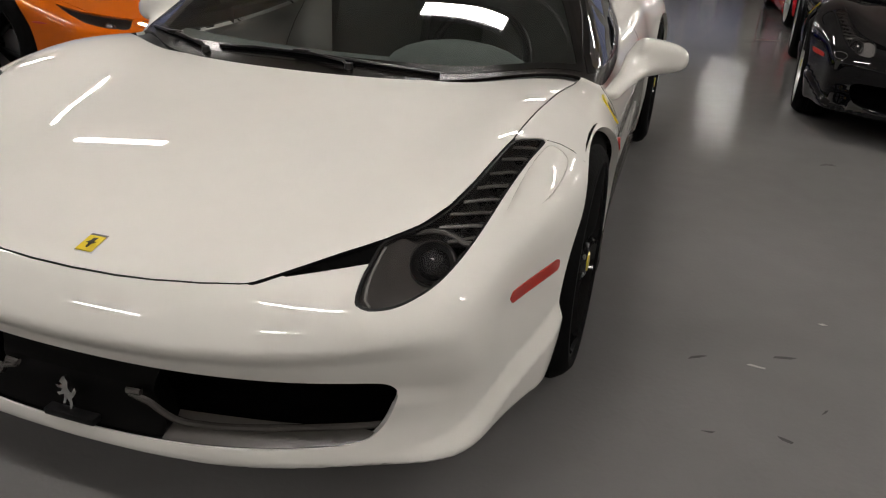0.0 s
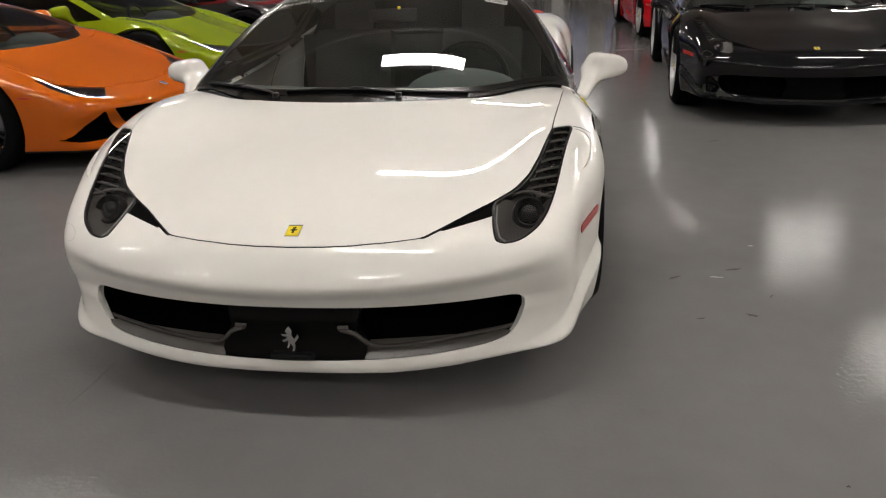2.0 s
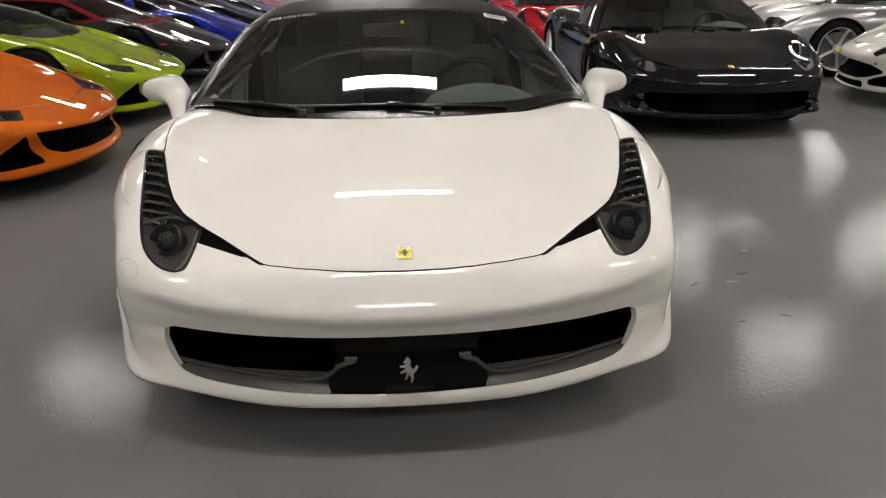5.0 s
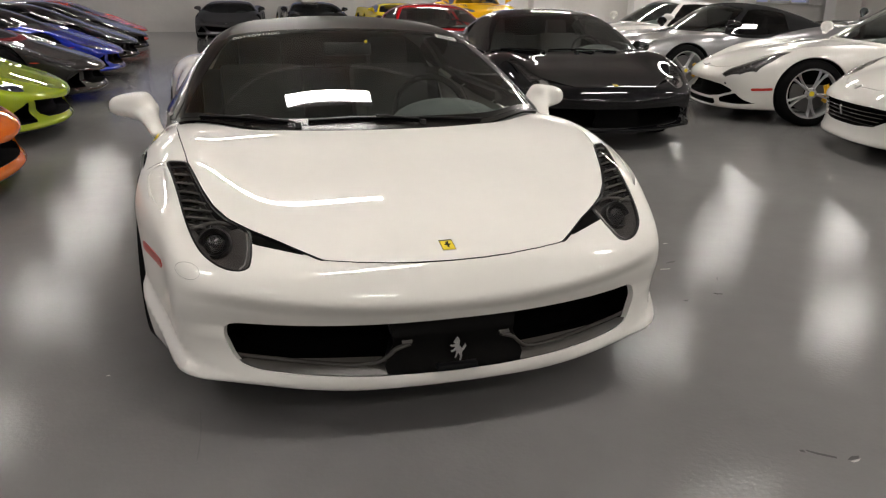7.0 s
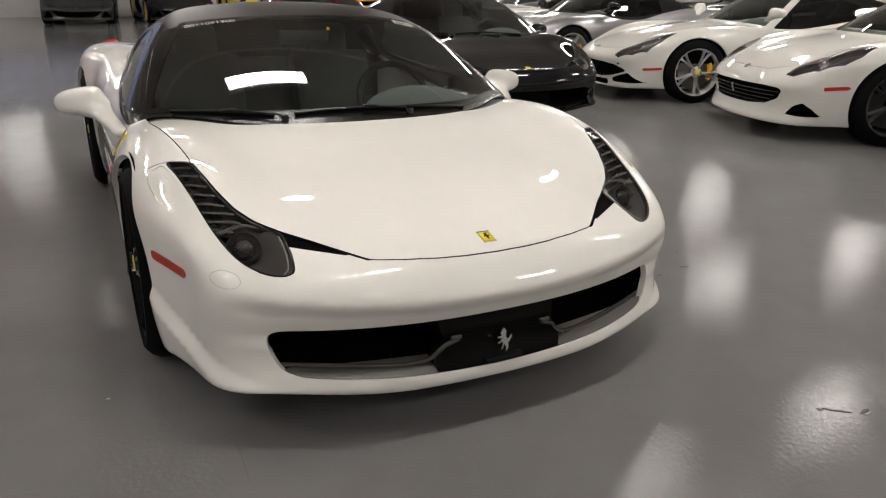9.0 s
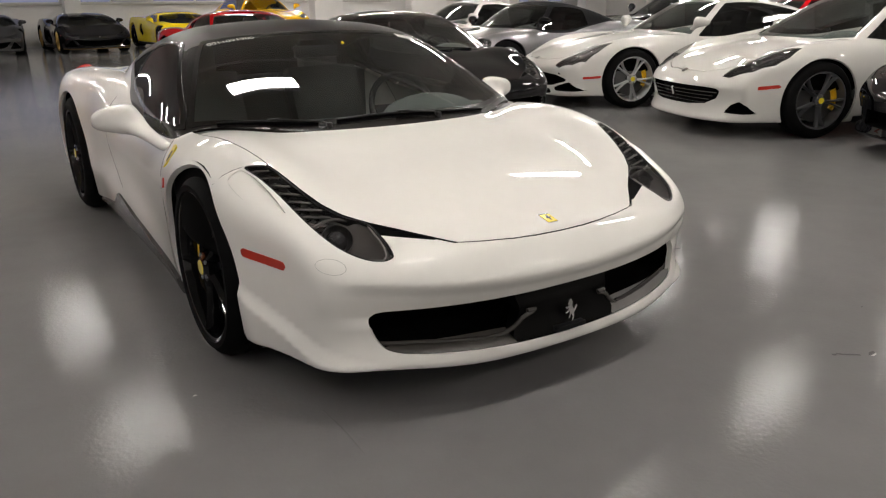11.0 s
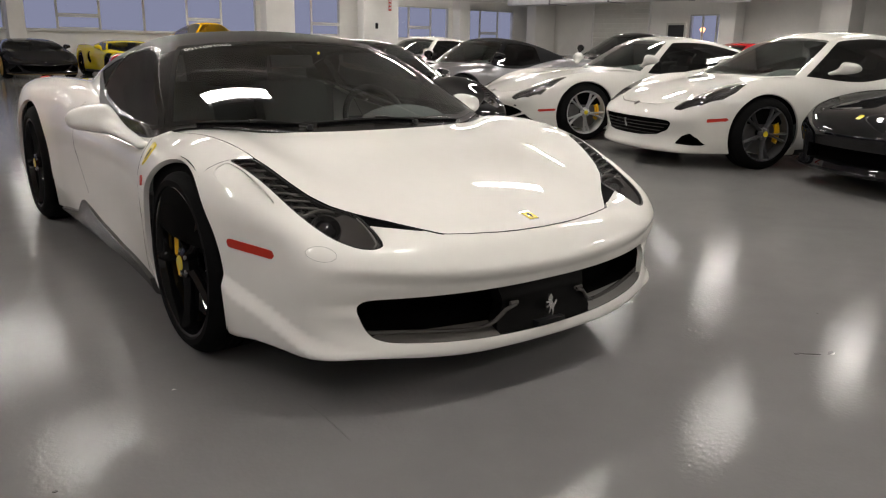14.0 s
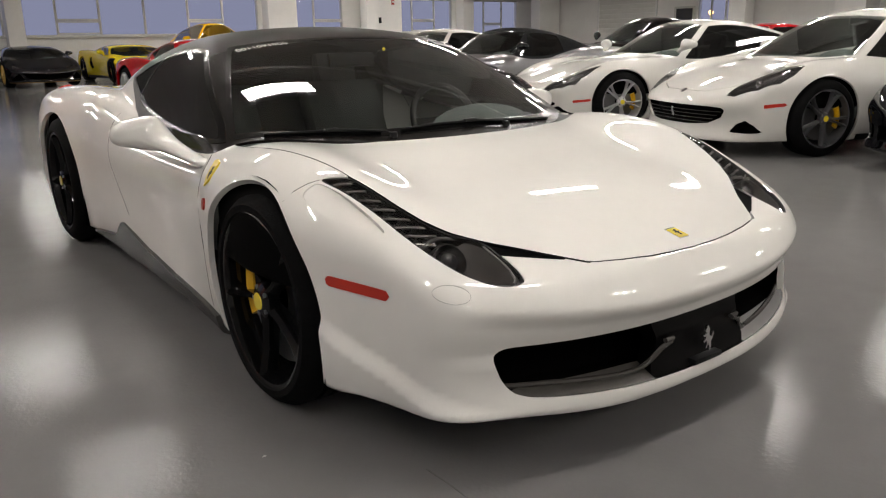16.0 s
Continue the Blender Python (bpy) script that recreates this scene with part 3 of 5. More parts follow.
def build_car(name, s, h, body_mat, roof_mat=None, rim_mat=RIM_BLACK, glass=GLASS, side_glass=DARK_GLASS, detail=None, caliper=YELLOW, twin=False, spokes=5, mirror_mat=None):
    """A whole car at the origin. detail(thing, form, shell) cuts and adds what is its own and gives back the rest of the body."""
    thing = new(name)
    form, shell = car_shell(s, h)
    roof_mat = roof_mat or body_mat
    ws = lambda v: np.maximum(np.maximum(np.maximum(form.cabin_parts(v)[1] + s.get("pillar", 0.034), form.cabin_parts(v)[2] + 0.018) - form.cabin_parts(v)[0], form.cabin(v) - form.lower(v) + s.get("screen_low", 0.012)), v[:, 1] - s.get("screen_top", 9) - 0.22 * v[:, 0] ** 2)
    screen, shell = shell.cut(ws)

    def side_d(v):
        a, b, c, d = form.cabin_parts(v)
        if "side_window" in s:
            return side_field(s["side_window"], 0.4)(v)
        edge = np.maximum(np.maximum(np.maximum(a, c), d) - b + s.get("pillar_side", 0.03), form.cabin(v) - form.lower(v) + 0.02)
        return np.maximum(edge, v[:, 1] - s["window_end"])

    sides, shell = shell.cut(side_d)

    def rear_d(v):
        a, b, c, d = form.cabin_parts(v)
        return np.maximum(np.maximum(np.abs(v[:, 0]) - 0.42, s["rear_glass"][0] - v[:, 1]), np.maximum(v[:, 1] - s["rear_glass"][1], form.cabin(v) - form.lower(v) + 0.02))

    rear, shell = shell.cut(rear_d)
    if "quarter" in s:
        qt, shell = shell.cut(side_field(s["quarter"], 0.4))
        for sgn, w in halves(qt):
            panel("quarter_panel", moved(w, 0.004), CAVITY, thing, lip=0.01)
    roof, shell = shell.cut(lambda v: np.maximum(form.cabin(v) - form.lower(v), s["roof_cut"](v) if "roof_cut" in s else v[:, 1] - s.get("roof_end", 9)))
    if "pillar_end" in s:
        border, screen = screen.cut(lambda v: -0.014 - ws(v))
        panel("screen_border", moved(border, -0.001), GLOSS_BLACK, thing, lip=0.004)
    panel("windscreen", screen, glass, thing, lip=0)
    for part_name, sgn in (("side_window", 1), ("side_window", -1)):
        w, _ = sides.cut(lambda v: -sgn * v[:, 0])
        if "pillar_end" in s:
            edge, w = w.cut(lambda v: -0.014 - side_d(v))
            panel("window_trim", moved(edge, -0.002), GLOSS_BLACK, thing, lip=0.006)
        o = panel(part_name, w, side_glass, thing, lip=0)
        if o:
            nrm = w.normals()
            flat = nrm.mean(0)
            nrm = 0.3 * nrm + 0.7 * flat / np.linalg.norm(flat)
            if len(nrm) == len(o.data.vertices):
                o.data.normals_split_custom_set_from_vertices([tuple(map(float, p / np.linalg.norm(p))) for p in nrm])
    panel("rear_window", rear, side_glass, thing, lip=0)
    if "pillar_end" in s:
        posts, roof = roof.cut(lambda v: v[:, 1] - s["pillar_end"] - 0.22 * v[:, 0] ** 2)
        for sgn, p in halves(posts):
            panel("screen_pillar", p, PILLAR_BLACK, thing, lip=0.01)
    panel("roof", roof, roof_mat, thing, lip=0.02)
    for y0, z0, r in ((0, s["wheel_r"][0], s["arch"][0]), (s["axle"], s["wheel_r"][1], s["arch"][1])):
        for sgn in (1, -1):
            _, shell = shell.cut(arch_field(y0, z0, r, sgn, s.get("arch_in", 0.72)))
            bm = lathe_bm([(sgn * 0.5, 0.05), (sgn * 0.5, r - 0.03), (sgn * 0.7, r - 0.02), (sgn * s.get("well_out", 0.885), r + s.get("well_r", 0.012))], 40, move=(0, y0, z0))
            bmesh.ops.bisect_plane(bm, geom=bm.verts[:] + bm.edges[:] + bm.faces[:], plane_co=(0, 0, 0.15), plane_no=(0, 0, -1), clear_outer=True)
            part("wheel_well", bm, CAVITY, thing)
    if detail:
        shell = detail(thing, form, shell)
    panel("body", shell, body_mat, thing, lip=0.02)
    for y0, r, tr, w in ((0, s["wheel_r"][0], s["track"][0], s["tyre_w"][0]), (s["axle"], s["wheel_r"][1], s["track"][1], s["tyre_w"][1])):
        for sgn in (1, -1):
            wheel(thing, (sgn * tr, y0, r), sgn, r, w, s.get("rim_r", 0.258), rim_mat, caliper=caliper, twin=twin, spokes=spokes, grip=180.0 if y0 else 0.0)
    part("undertray", box_bm((-0.72, s["nose"] + 0.25, s["floor"] + 0.01), (0.72, s["tail"] - 0.2, s["floor"] + 0.04)), CAVITY, thing)
    for sgn in (1, -1):
        mirror(thing, mirror_mat or body_mat, s["mirror"][0], s["mirror"][1], side=sgn)
    cabin_fit(thing, s, s["cowl"][0] + 0.08, s["cowl"][1] - 0.14)
    return thing

PILLAR = 0.047
BERLINETTA |= dict(
    window_end=1.68, rear_glass=(1.75, 2.6), mirror=((0.87, 0.49, 0.70), (1.088, 0.80, 0.79)), high=1.22,
    paint=WHITE, screen_top=0.90, pillar_end=0.86, screen_low=0.014, pillar=PILLAR,
    side_window=rounded([(0.43, 0.765), (0.66, 0.895), (0.85, 0.99), (0.97, 1.045), (1.05, 1.066), (1.25, 1.07), (1.5, 1.05), (1.64, 1.015), (1.655, 0.87), (1.60, 0.845), (1.425, 0.817), (0.977, 0.786), (0.658, 0.768)], 2),
    quarter=[(1.65, 1.02), (1.80, 0.985), (1.955, 0.932), (1.67, 0.866)],
    roof_cut=lambda v: np.maximum(np.where(v[:, 1] > 1.6, 0.815 + 0.31 * (v[:, 1] - 1.64) - v[:, 2], -1), np.minimum(v[:, 1] - 2.03, np.maximum(np.abs(v[:, 0]) - 0.5, v[:, 1] - 2.9))),
)


def moved(shell, depth):
    """A shell pushed in along its normals."""
    n = grad(shell.field, shell.v)[1]
    off = depth(shell.v) if callable(depth) else depth
    return Shell(shell.v - n * np.reshape(off, (-1, 1)), shell.f, shell.field)


def sunk(shell, depth):
    """A shell pushed in along its normals, with walls up to its old edge."""
    e = shell.edge_loops()
    low = moved(shell, depth)
    n = len(shell.v)
    walls = np.stack([e[:, 1], e[:, 0], e[:, 0] + n, e[:, 1] + n], 1)
    return Shell(np.concatenate([low.v, shell.v]), np.concatenate([shell.f, walls]), shell.field)


def top_field(poly, low=-9.0, high=9.0):
    return lambda v: np.maximum(inside(np.abs(v[:, 0]), v[:, 1], poly), np.maximum(low - v[:, 2], v[:, 2] - high))


def front_field(poly, y_max):
    return lambda v: np.maximum(inside(np.abs(v[:, 0]), v[:, 2], poly), v[:, 1] - y_max)


def side_field(poly, x_min, sgn=0):
    return lambda v: np.maximum(inside(v[:, 1], v[:, 2], poly), x_min - (np.abs(v[:, 0]) if not sgn else sgn * v[:, 0]))


def halves(shell):
    a, b = shell.cut(lambda v: -v[:, 0])
    return (1, a), (-1, b)


def on_surface(field, p, way, reach=0.6):
    """First point on the field along a way from p."""
    p, way = np.array(p, float), np.array(way, float)
    d = np.linspace(0, reach, 600)
    val = field(p + d[:, None] * way)
    i = int(np.argmax(val < 0))
    q = p + d[i] * way
    n = grad(field, q[None])[1][0]
    return Vector(q), Vector(n)


def plate_on(name, outline, q, n, up, mat, parent, depth=0.003, label="", sink=0.002):
    """A thin plate lying on a surface at q with normal n."""
    n = Vector(n).normalized()
    u = Vector(up).cross(n).normalized()
    w = n.cross(u)
    m = Matrix((u, w, n)).transposed().to_4x4()
    m.translation = q - n * sink
    return part(name, prism_bm(outline, depth + sink, m), mat, parent, label)


def along_side(fld, line, sgn):
    """Points of a (y, z) line laid on the car's flank."""
    out = []
    for (y0, z0), (y1, z1) in zip(line, line[1:]):
        for k in range(5):
            out.append(on_surface(fld, (sgn * 1.1, y0 + (y1 - y0) * k / 5, z0 + (z1 - z0) * k / 5), (-sgn, 0, 0), 0.6)[0])
    return out


def ellipse(a, b, n=20):
    return [(a * math.cos(2 * math.pi * k / n), b * math.sin(2 * math.pi * k / n)) for k in range(n)]


HEAD = rounded([(0.803, -0.238), (0.786, -0.34), (0.768, -0.44), (0.74, -0.60), (0.706, -0.712), (0.657, -0.779), (0.612, -0.809), (0.586, -0.815), (0.570, -0.806), (0.561, -0.755), (0.559, -0.71), (0.563, -0.638), (0.622, -0.583), (0.662, -0.52), (0.692, -0.44), (0.714, -0.36), (0.733, -0.289), (0.768, -0.262)], 3)
SLIT = [(0.567, -0.642), (0.562, -0.712), (0.465, -0.772), (0.385, -0.822), (0.37, -0.833), (0.415, -0.79), (0.495, -0.705)]
HOOD = [(-0.2, -0.884), (0.0, -0.886), (0.1, -0.8835), (0.18, -0.877), (0.28, -0.861), (0.35, -0.843), (0.372, -0.834), (0.417, -0.788), (0.497, -0.703), (0.569, -0.636), (0.623, -0.581), (0.663, -0.518), (0.693, -0.44), (0.715, -0.36), (0.735, -0.287), (0.75, -0.17), (0.765, -0.04), (0.778, 0.12), (0.785, 0.235), (0.78, 0.6), (-0.2, 0.6)]
GRILLE = rounded([(-0.2, 0.362), (0.0, 0.362), (0.2, 0.362), (0.43, 0.366), (0.59, 0.368), (0.638, 0.362), (0.656, 0.342), (0.65, 0.305), (0.63, 0.265), (0.6, 0.243), (0.525, 0.229), (0.275, 0.211), (0.0, 0.206), (-0.2, 0.206)], 4)
VENT = rounded([(0.855, -0.235), (0.862, -0.29), (0.85, -0.39), (0.815, -0.475), (0.785, -0.525), (0.779, -0.49), (0.79, -0.37), (0.804, -0.28), (0.818, -0.240)], 3)
MARK = [(-0.592, 0.480), (-0.587, 0.474), (-0.579, 0.472), (-0.402, 0.479), (-0.394, 0.482), (-0.390, 0.489), (-0.390, 0.499), (-0.395, 0.505), (-0.403, 0.507), (-0.580, 0.499), (-0.588, 0.496), (-0.592, 0.490)]
SKIRT = [(0.34, 0.10), (0.36, 0.185), (0.9, 0.205), (1.25, 0.24), (1.56, 0.295), (1.60, 0.293), (1.70, 0.215), (2.2, 0.15), (2.25, 0.10)]
SATIN = material("satin_grey_trim", (0.055, 0.051, 0.048), rough=0.25, vary=0.15, scale=20)
CARBON = material("satin_carbon_sill", (0.035, 0.033, 0.032), rough=0.2, spec=0.5, vary=0.25, scale=60)
STEP = material("reflector_grey", (0.10, 0.095, 0.09), rough=0.3, metal=0.3)
# Dark grey that holds the shade over the pale ramp inside the grille.
RAMP = material("splitter_shaded_grey", (0.06, 0.055, 0.05), rough=0.35, vary=0.12)
PANEL_BLACK = material("grille_centre_black", (0.003, 0.0028, 0.0028), rough=0.3, spec=0.1, vary=0.15, scale=15)


def tunnel(name, hole, way, mat, parent):
    """Back wall and sides of an opening."""
    e = hole.edge_loops()
    n = len(hole.v)
    v = np.concatenate([hole.v + np.array((0, 0.004, 0)), hole.v + np.array(way)])
    f = hole.f.copy()
    f[f >= 0] += n
    q = np.stack([e[:, 0], e[:, 1], e[:, 1] + n, e[:, 0] + n], 1)
    return link_mesh(name, v, np.concatenate([f, q]), mat, parent)


def hero_detail(thing, form, shell):
    fld = form.body
    WHITE = form.s["paint"]
    # front opening
    hole, shell = shell.cut(front_field(GRILLE, -0.6))
    mid, rest = hole.cut(lambda v: inside(np.abs(v[:, 0]), v[:, 2], [(-0.2, 0.4), (0.215, 0.4), (0.19, 0.335), (0.185, 0.30), (0.205, 0.262), (0.215, 0.235), (0.2, 0.19), (-0.2, 0.19)]))
    panel("grille_centre", moved(mid, 0.012), PANEL_BLACK, thing, "black centre panel of the front grille", lip=0.05)
    low, rest = rest.cut(lambda v: v[:, 2] - 0.236 - 0.03 * np.abs(v[:, 0]))
    n = low.v.copy()
    n[:, 1] += 0.006 + 1.5 * np.maximum(-inside(np.abs(n[:, 0]), n[:, 2], GRILLE), 0)
    for sgn, s in halves(Shell(n, low.f, None)) if form.s is BERLINETTA else ():
        link_mesh("splitter_ramp", s.v, s.f, RAMP, thing)
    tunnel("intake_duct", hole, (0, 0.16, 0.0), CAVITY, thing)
    for sgn in (1, -1) if form.s is BERLINETTA else ():
        pts = [(0.165, 0.305), (0.180, 0.285), (0.215, 0.250), (0.250, 0.234), (0.295, 0.231), (0.38, 0.239), (0.50, 0.252), (0.625, 0.266)]
        p = rounded(pts, 4)[: 4 * (len(pts) - 1)]
        line = [(sgn * u, -0.925 + 0.2 * u * u + 0.26 * u**4 + 0.018 - 0.027 * min(1.0, max(0.0, (0.27 - u) / 0.10)), w) for u, w in p]
        part("duct_frame", tube_bm(line, 0.0075, 8), SATIN, thing, "satin grey air duct frame")
    # emblem and plate bracket on the centre panel
    emblem = [(-0.020, 0.030), (-0.010, 0.046), (-0.002, 0.052), (0.008, 0.036), (0.006, 0.016), (0.016, 0.002), (0.020, 0.008), (0.030, 0.022), (0.034, 0.010), (0.024, -0.006), (0.016, -0.014), (0.018, -0.030), (0.012, -0.048), (0.004, -0.048), (0.008, -0.030), (0.0, -0.016), (-0.008, -0.034), (-0.016, -0.036), (-0.010, -0.020), (-0.008, -0.004), (-0.026, -0.012), (-0.032, -0.004), (-0.020, 0.0), (-0.012, 0.010), (-0.028, 0.012), (-0.034, 0.020), (-0.022, 0.020), (-0.010, 0.024)]
    if form.s is BERLINETTA:
        plate_on("emblem", [(0.74 * u, 0.76 * w) for u, w in emblem], Vector((0, -0.945, 0.275)), (0, -1, 0.05), (0, 0, 1), CHROME, thing, 0.006, "polished metal emblem")
        part("plate_bracket", box_bm((-0.062, -0.958, 0.212), (0.062, -0.925, 0.228)), TRIM, thing, bevel=0.004)
    # lamps
    lamp, shell = shell.cut(top_field(HEAD, 0.45))
    for sgn, s in halves(lamp):
        d = lambda v: inside(np.abs(v[:, 0]), v[:, 1], HEAD)
        core, ring = s.cut(lambda v: d(v) + 0.006)
        lens = panel("headlight", moved(core, 0.001), LENS, thing, "long smoked headlight under a clear lens", lip=0)
        panel("seal", moved(ring, 0.003), TRIM, lens, lip=0.03)
        tail, bowl = core.cut(lambda v: -0.588 + 0.25 * (np.abs(v[:, 0]) - 0.70) - v[:, 1])
        panel("lamp_tail", moved(tail, lambda v: 0.014 + 0.03 * step(-d(v), 0.0, 0.012)), LAMP_DARK, lens, lip=0)
        panel("lamp_bowl", moved(bowl, lambda v: 0.012 + 0.055 * step(-d(v), 0.0, 0.045)), LAMP_BLACK, lens, lip=0)
        # thin rungs up the tail of the lamp, with small lenses between them
        rungs = (-0.225, -0.270, -0.320, -0.371, -0.419, -0.463, -0.504, -0.542, -0.576)
        for k, y0 in enumerate(rungs):
            def across(y):
                xs = np.linspace(0.55, 0.82, 271)
                ok = xs[inside(xs, np.full(271, y), HEAD) < -0.007]
                return (ok[0], ok[-1]) if len(ok) else (0.735, 0.795)
            xo, xi = across(y0)[1], across(y0 - 0.026)[0]
            if k > 6:
                xi = (0.655, 0.685)[k - 7]
            if k:
                bm = bmesh.new()
                rows = []
                for f in np.linspace(0, 1, 5):
                    x, y = xo + (xi - xo) * f, y0 - 0.026 * f
                    q, _ = on_surface(fld, (x, y, 1.2), (0, 0, -1), 1.0)
                    rows.append([bm.verts.new((sgn * x, y + dy, q.z - dz)) for dy, dz in ((-0.0035, 0.012), (0.0015, 0.008), (0.004, 0.009), (0.0035, 0.013), (-0.002, 0.015))])
                for p, c in zip(rows, rows[1:]):
                    for i in range(5):
                        bm.faces.new((p[i], p[(i + 1) % 5], c[(i + 1) % 5], c[i]))
                bm.faces.new(rows[0]), bm.faces.new(rows[-1][::-1])
                part("rung", bm, STEP, lens)
            if k == len(rungs) - 1:
                continue
            many = 2 if k < 3 else 3
            ym = 0.5 * (y0 + rungs[k + 1])
            for j in range(many):
                f = (j + 0.6) / (many + 0.4)
                x, y = xo + (xi - xo) * f, ym - 0.026 * f
                q, _ = on_surface(fld, (x, y, 1.2), (0, 0, -1), 1.0)
                bb = part("led", lathe_bm([(0.006, 0.0105), (-0.003, 0.0095), (-0.008, 0.006), (-0.0095, 0.0001)], 12, axis="y"), LAMP_GLASS, lens)
                bb.matrix_basis = pose(sgn * x, y, q.z - 0.026, -40)
        # the deep projector behind the clear nose of the lamp, with its bezel
        q, n = on_surface(fld, (0.662, -0.635, 1.2), (0, 0, -1), 1.0)
        m = Matrix.Translation((sgn * 0.664, -0.628, q.z - 0.040)) @ Matrix.Rotation(sgn * 0.12, 4, "Z") @ Matrix.Rotation(-0.62, 4, "X")
        o = part("projector", lathe_bm([(0.05, 0.050), (0.0, 0.050), (-0.012, 0.047), (-0.014, 0.043), (-0.006, 0.040), (0.006, 0.034)], 28, axis="y"), LAMP_DARK, lens)
        o.matrix_basis = m
        o = part("projector_lens", lathe_bm([(0.006, 0.034), (-0.008, 0.028), (-0.017, 0.015), (-0.019, 0.0001)], 24, axis="y"), LAMP_GLASS, lens)
        o.matrix_basis = m
        rim = []
        for x, y in rounded([(0.738, -0.588), (0.718, -0.594), (0.69, -0.582), (0.655, -0.576), (0.615, -0.588), (0.585, -0.612), (0.572, -0.635)], 4)[:24]:
            q, n = on_surface(fld, (x, y, 1.2), (0, 0, -1), 1.0)
            rim.append(Vector((sgn * x, y, q.z - 0.014)))
        part("bezel", tube_bm(rim, 0.0055, 6), STEP, lens)
        edge = []
        for x, y in ((0.571, -0.655), (0.571, -0.69), (0.573, -0.73), (0.578, -0.765), (0.586, -0.793), (0.60, -0.802)):
            q, n = on_surface(fld, (x, y, 1.2), (0, 0, -1), 1.0)
            edge.append(Vector((sgn * x, y, q.z - 0.0045)))
        part("lens_edge", tube_bm(edge, 0.0028, 6), PALE_EDGE, lens)
    # slits under the bonnet's corners: near-flush patches, their shade put into near-black
    slit, shell = shell.cut(top_field(SLIT, 0.45))
    for sgn, s in halves(slit):
        panel("bonnet_vent", moved(s, 0.006), CAVITY, thing, lip=0)
    # fender outlets
    vent, shell = shell.cut(top_field(VENT, 0.5))
    for sgn, s in halves(vent):
        s = sunk(s, lambda v: 0.002 + 0.011 * step(-v[:, 1], 0.22, 0.42))
        outlet = link_mesh("fender_outlet", s.v, s.f, WHITE, thing)
        outlet.data.set_sharp_from_angle(angle=radians(30))
    # side markers
    mk, shell = shell.cut(side_field(MARK, 0.6))
    for sgn, s in halves(mk):
        panel("side_marker", moved(s, -0.003), MARKER, thing, "red side marker light", lip=0.008)
    sk, shell = shell.cut(side_field(SKIRT, 0.5))
    for sgn, s in halves(sk):
        panel("side_skirt", moved(s, lambda v: -0.018 * step(v[:, 2], 0.36, 0.22)), CARBON, thing, "dark carbon side skirt", lip=0.03)
    # cowl, then the bonnet with its shut line
    cowl, shell = shell.cut(lambda v: np.maximum(np.maximum(0.04 + 0.27 * v[:, 0] ** 2 + 0.22 * v[:, 0] ** 4 - v[:, 1], np.abs(v[:, 0]) - 0.78), np.maximum(v[:, 1] - 0.7, 0.7 - v[:, 2])))
    panel("cowl", moved(cowl, 0.012), TRIM, thing, lip=0.02)
    hood, shell = shell.cut(top_field(HOOD, 0.45))
    hd = lambda v: inside(np.abs(v[:, 0]), v[:, 1], HOOD)
    hood, _ = hood.cut(lambda v: hd(v) + 0.0035)
    panel("bonnet", hood, WHITE, thing, lip=0.02, edge=TRIM)
    near = lambda v: np.minimum(inside(np.abs(v[:, 0]), v[:, 1], HEAD), inside(np.abs(v[:, 0]), v[:, 1], SLIT))
    _, shell = shell.cut(lambda v: np.where((v[:, 2] > 0.45) & (v[:, 1] < -0.2), np.maximum(near(v) - 0.006, hd(v) - 0.006), 1.0))
    # Near-black shell added behind the shut lines so that the gaps look shaded.
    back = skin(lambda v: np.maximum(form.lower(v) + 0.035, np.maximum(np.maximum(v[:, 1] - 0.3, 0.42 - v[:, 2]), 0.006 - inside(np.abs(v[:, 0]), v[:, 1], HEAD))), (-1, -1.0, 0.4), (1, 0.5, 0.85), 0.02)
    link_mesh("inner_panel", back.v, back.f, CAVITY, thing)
    # door shut lines
    for line in ([(0.43, 0.20), (0.425, 0.35), (0.42, 0.60), (0.44, 0.70), (0.47, 0.745)], [(1.47, 0.345), (1.52, 0.42), (1.66, 0.62), (1.70, 0.72), (1.69, 0.80)]):
        for sgn in (1, -1):
            part("shut_line", tube_bm(along_side(fld, line, sgn), 0.0018, 5), TRIM, thing)
    for sgn in (1, -1):
        seam = [on_surface(fld, (sgn * x, y, 1.2), (0, 0, -1), 1.0)[0] for x, y in ((0.803, -0.236), (0.83, -0.215), (0.86, -0.195), (0.89, -0.18))]
        part("fender_seam", tube_bm(seam, 0.0015, 5), TRIM, thing)
    # yellow bonnet badge, fender shields, small red lamps
    q, n = on_surface(fld, (0, -0.823, 1.0), (0, 0, -1), 1.0)
    b = plate_on("bonnet_badge", [(-0.0205, -0.0285), (0.0205, -0.0285), (0.0205, 0.0285), (-0.0205, 0.0285)], q, n, (0, 1, 0), CHROME, thing, 0.003)
    plate_on("badge_field", [(-0.0185, -0.0265), (0.0185, -0.0265), (0.0185, 0.021), (-0.0185, 0.021)], q, n, (0, 1, 0), BADGE_YELLOW, b, 0.0045)
    plate_on("badge_mark", [(-0.003, 0.012), (0.006, 0.015), (0.004, 0.003), (0.012, 0.0), (0.004, -0.005), (0.003, -0.018), (-0.002, -0.016), (-0.003, -0.004), (-0.010, -0.003), (-0.004, 0.005)], q, n, (0, 1, 0), TRIM, b, 0.0055)
    shield = [(-0.026, 0.042), (0.0, 0.05), (0.026, 0.042), (0.027, 0.005), (0.018, -0.025), (0.0, -0.05), (-0.018, -0.025), (-0.027, 0.005)]
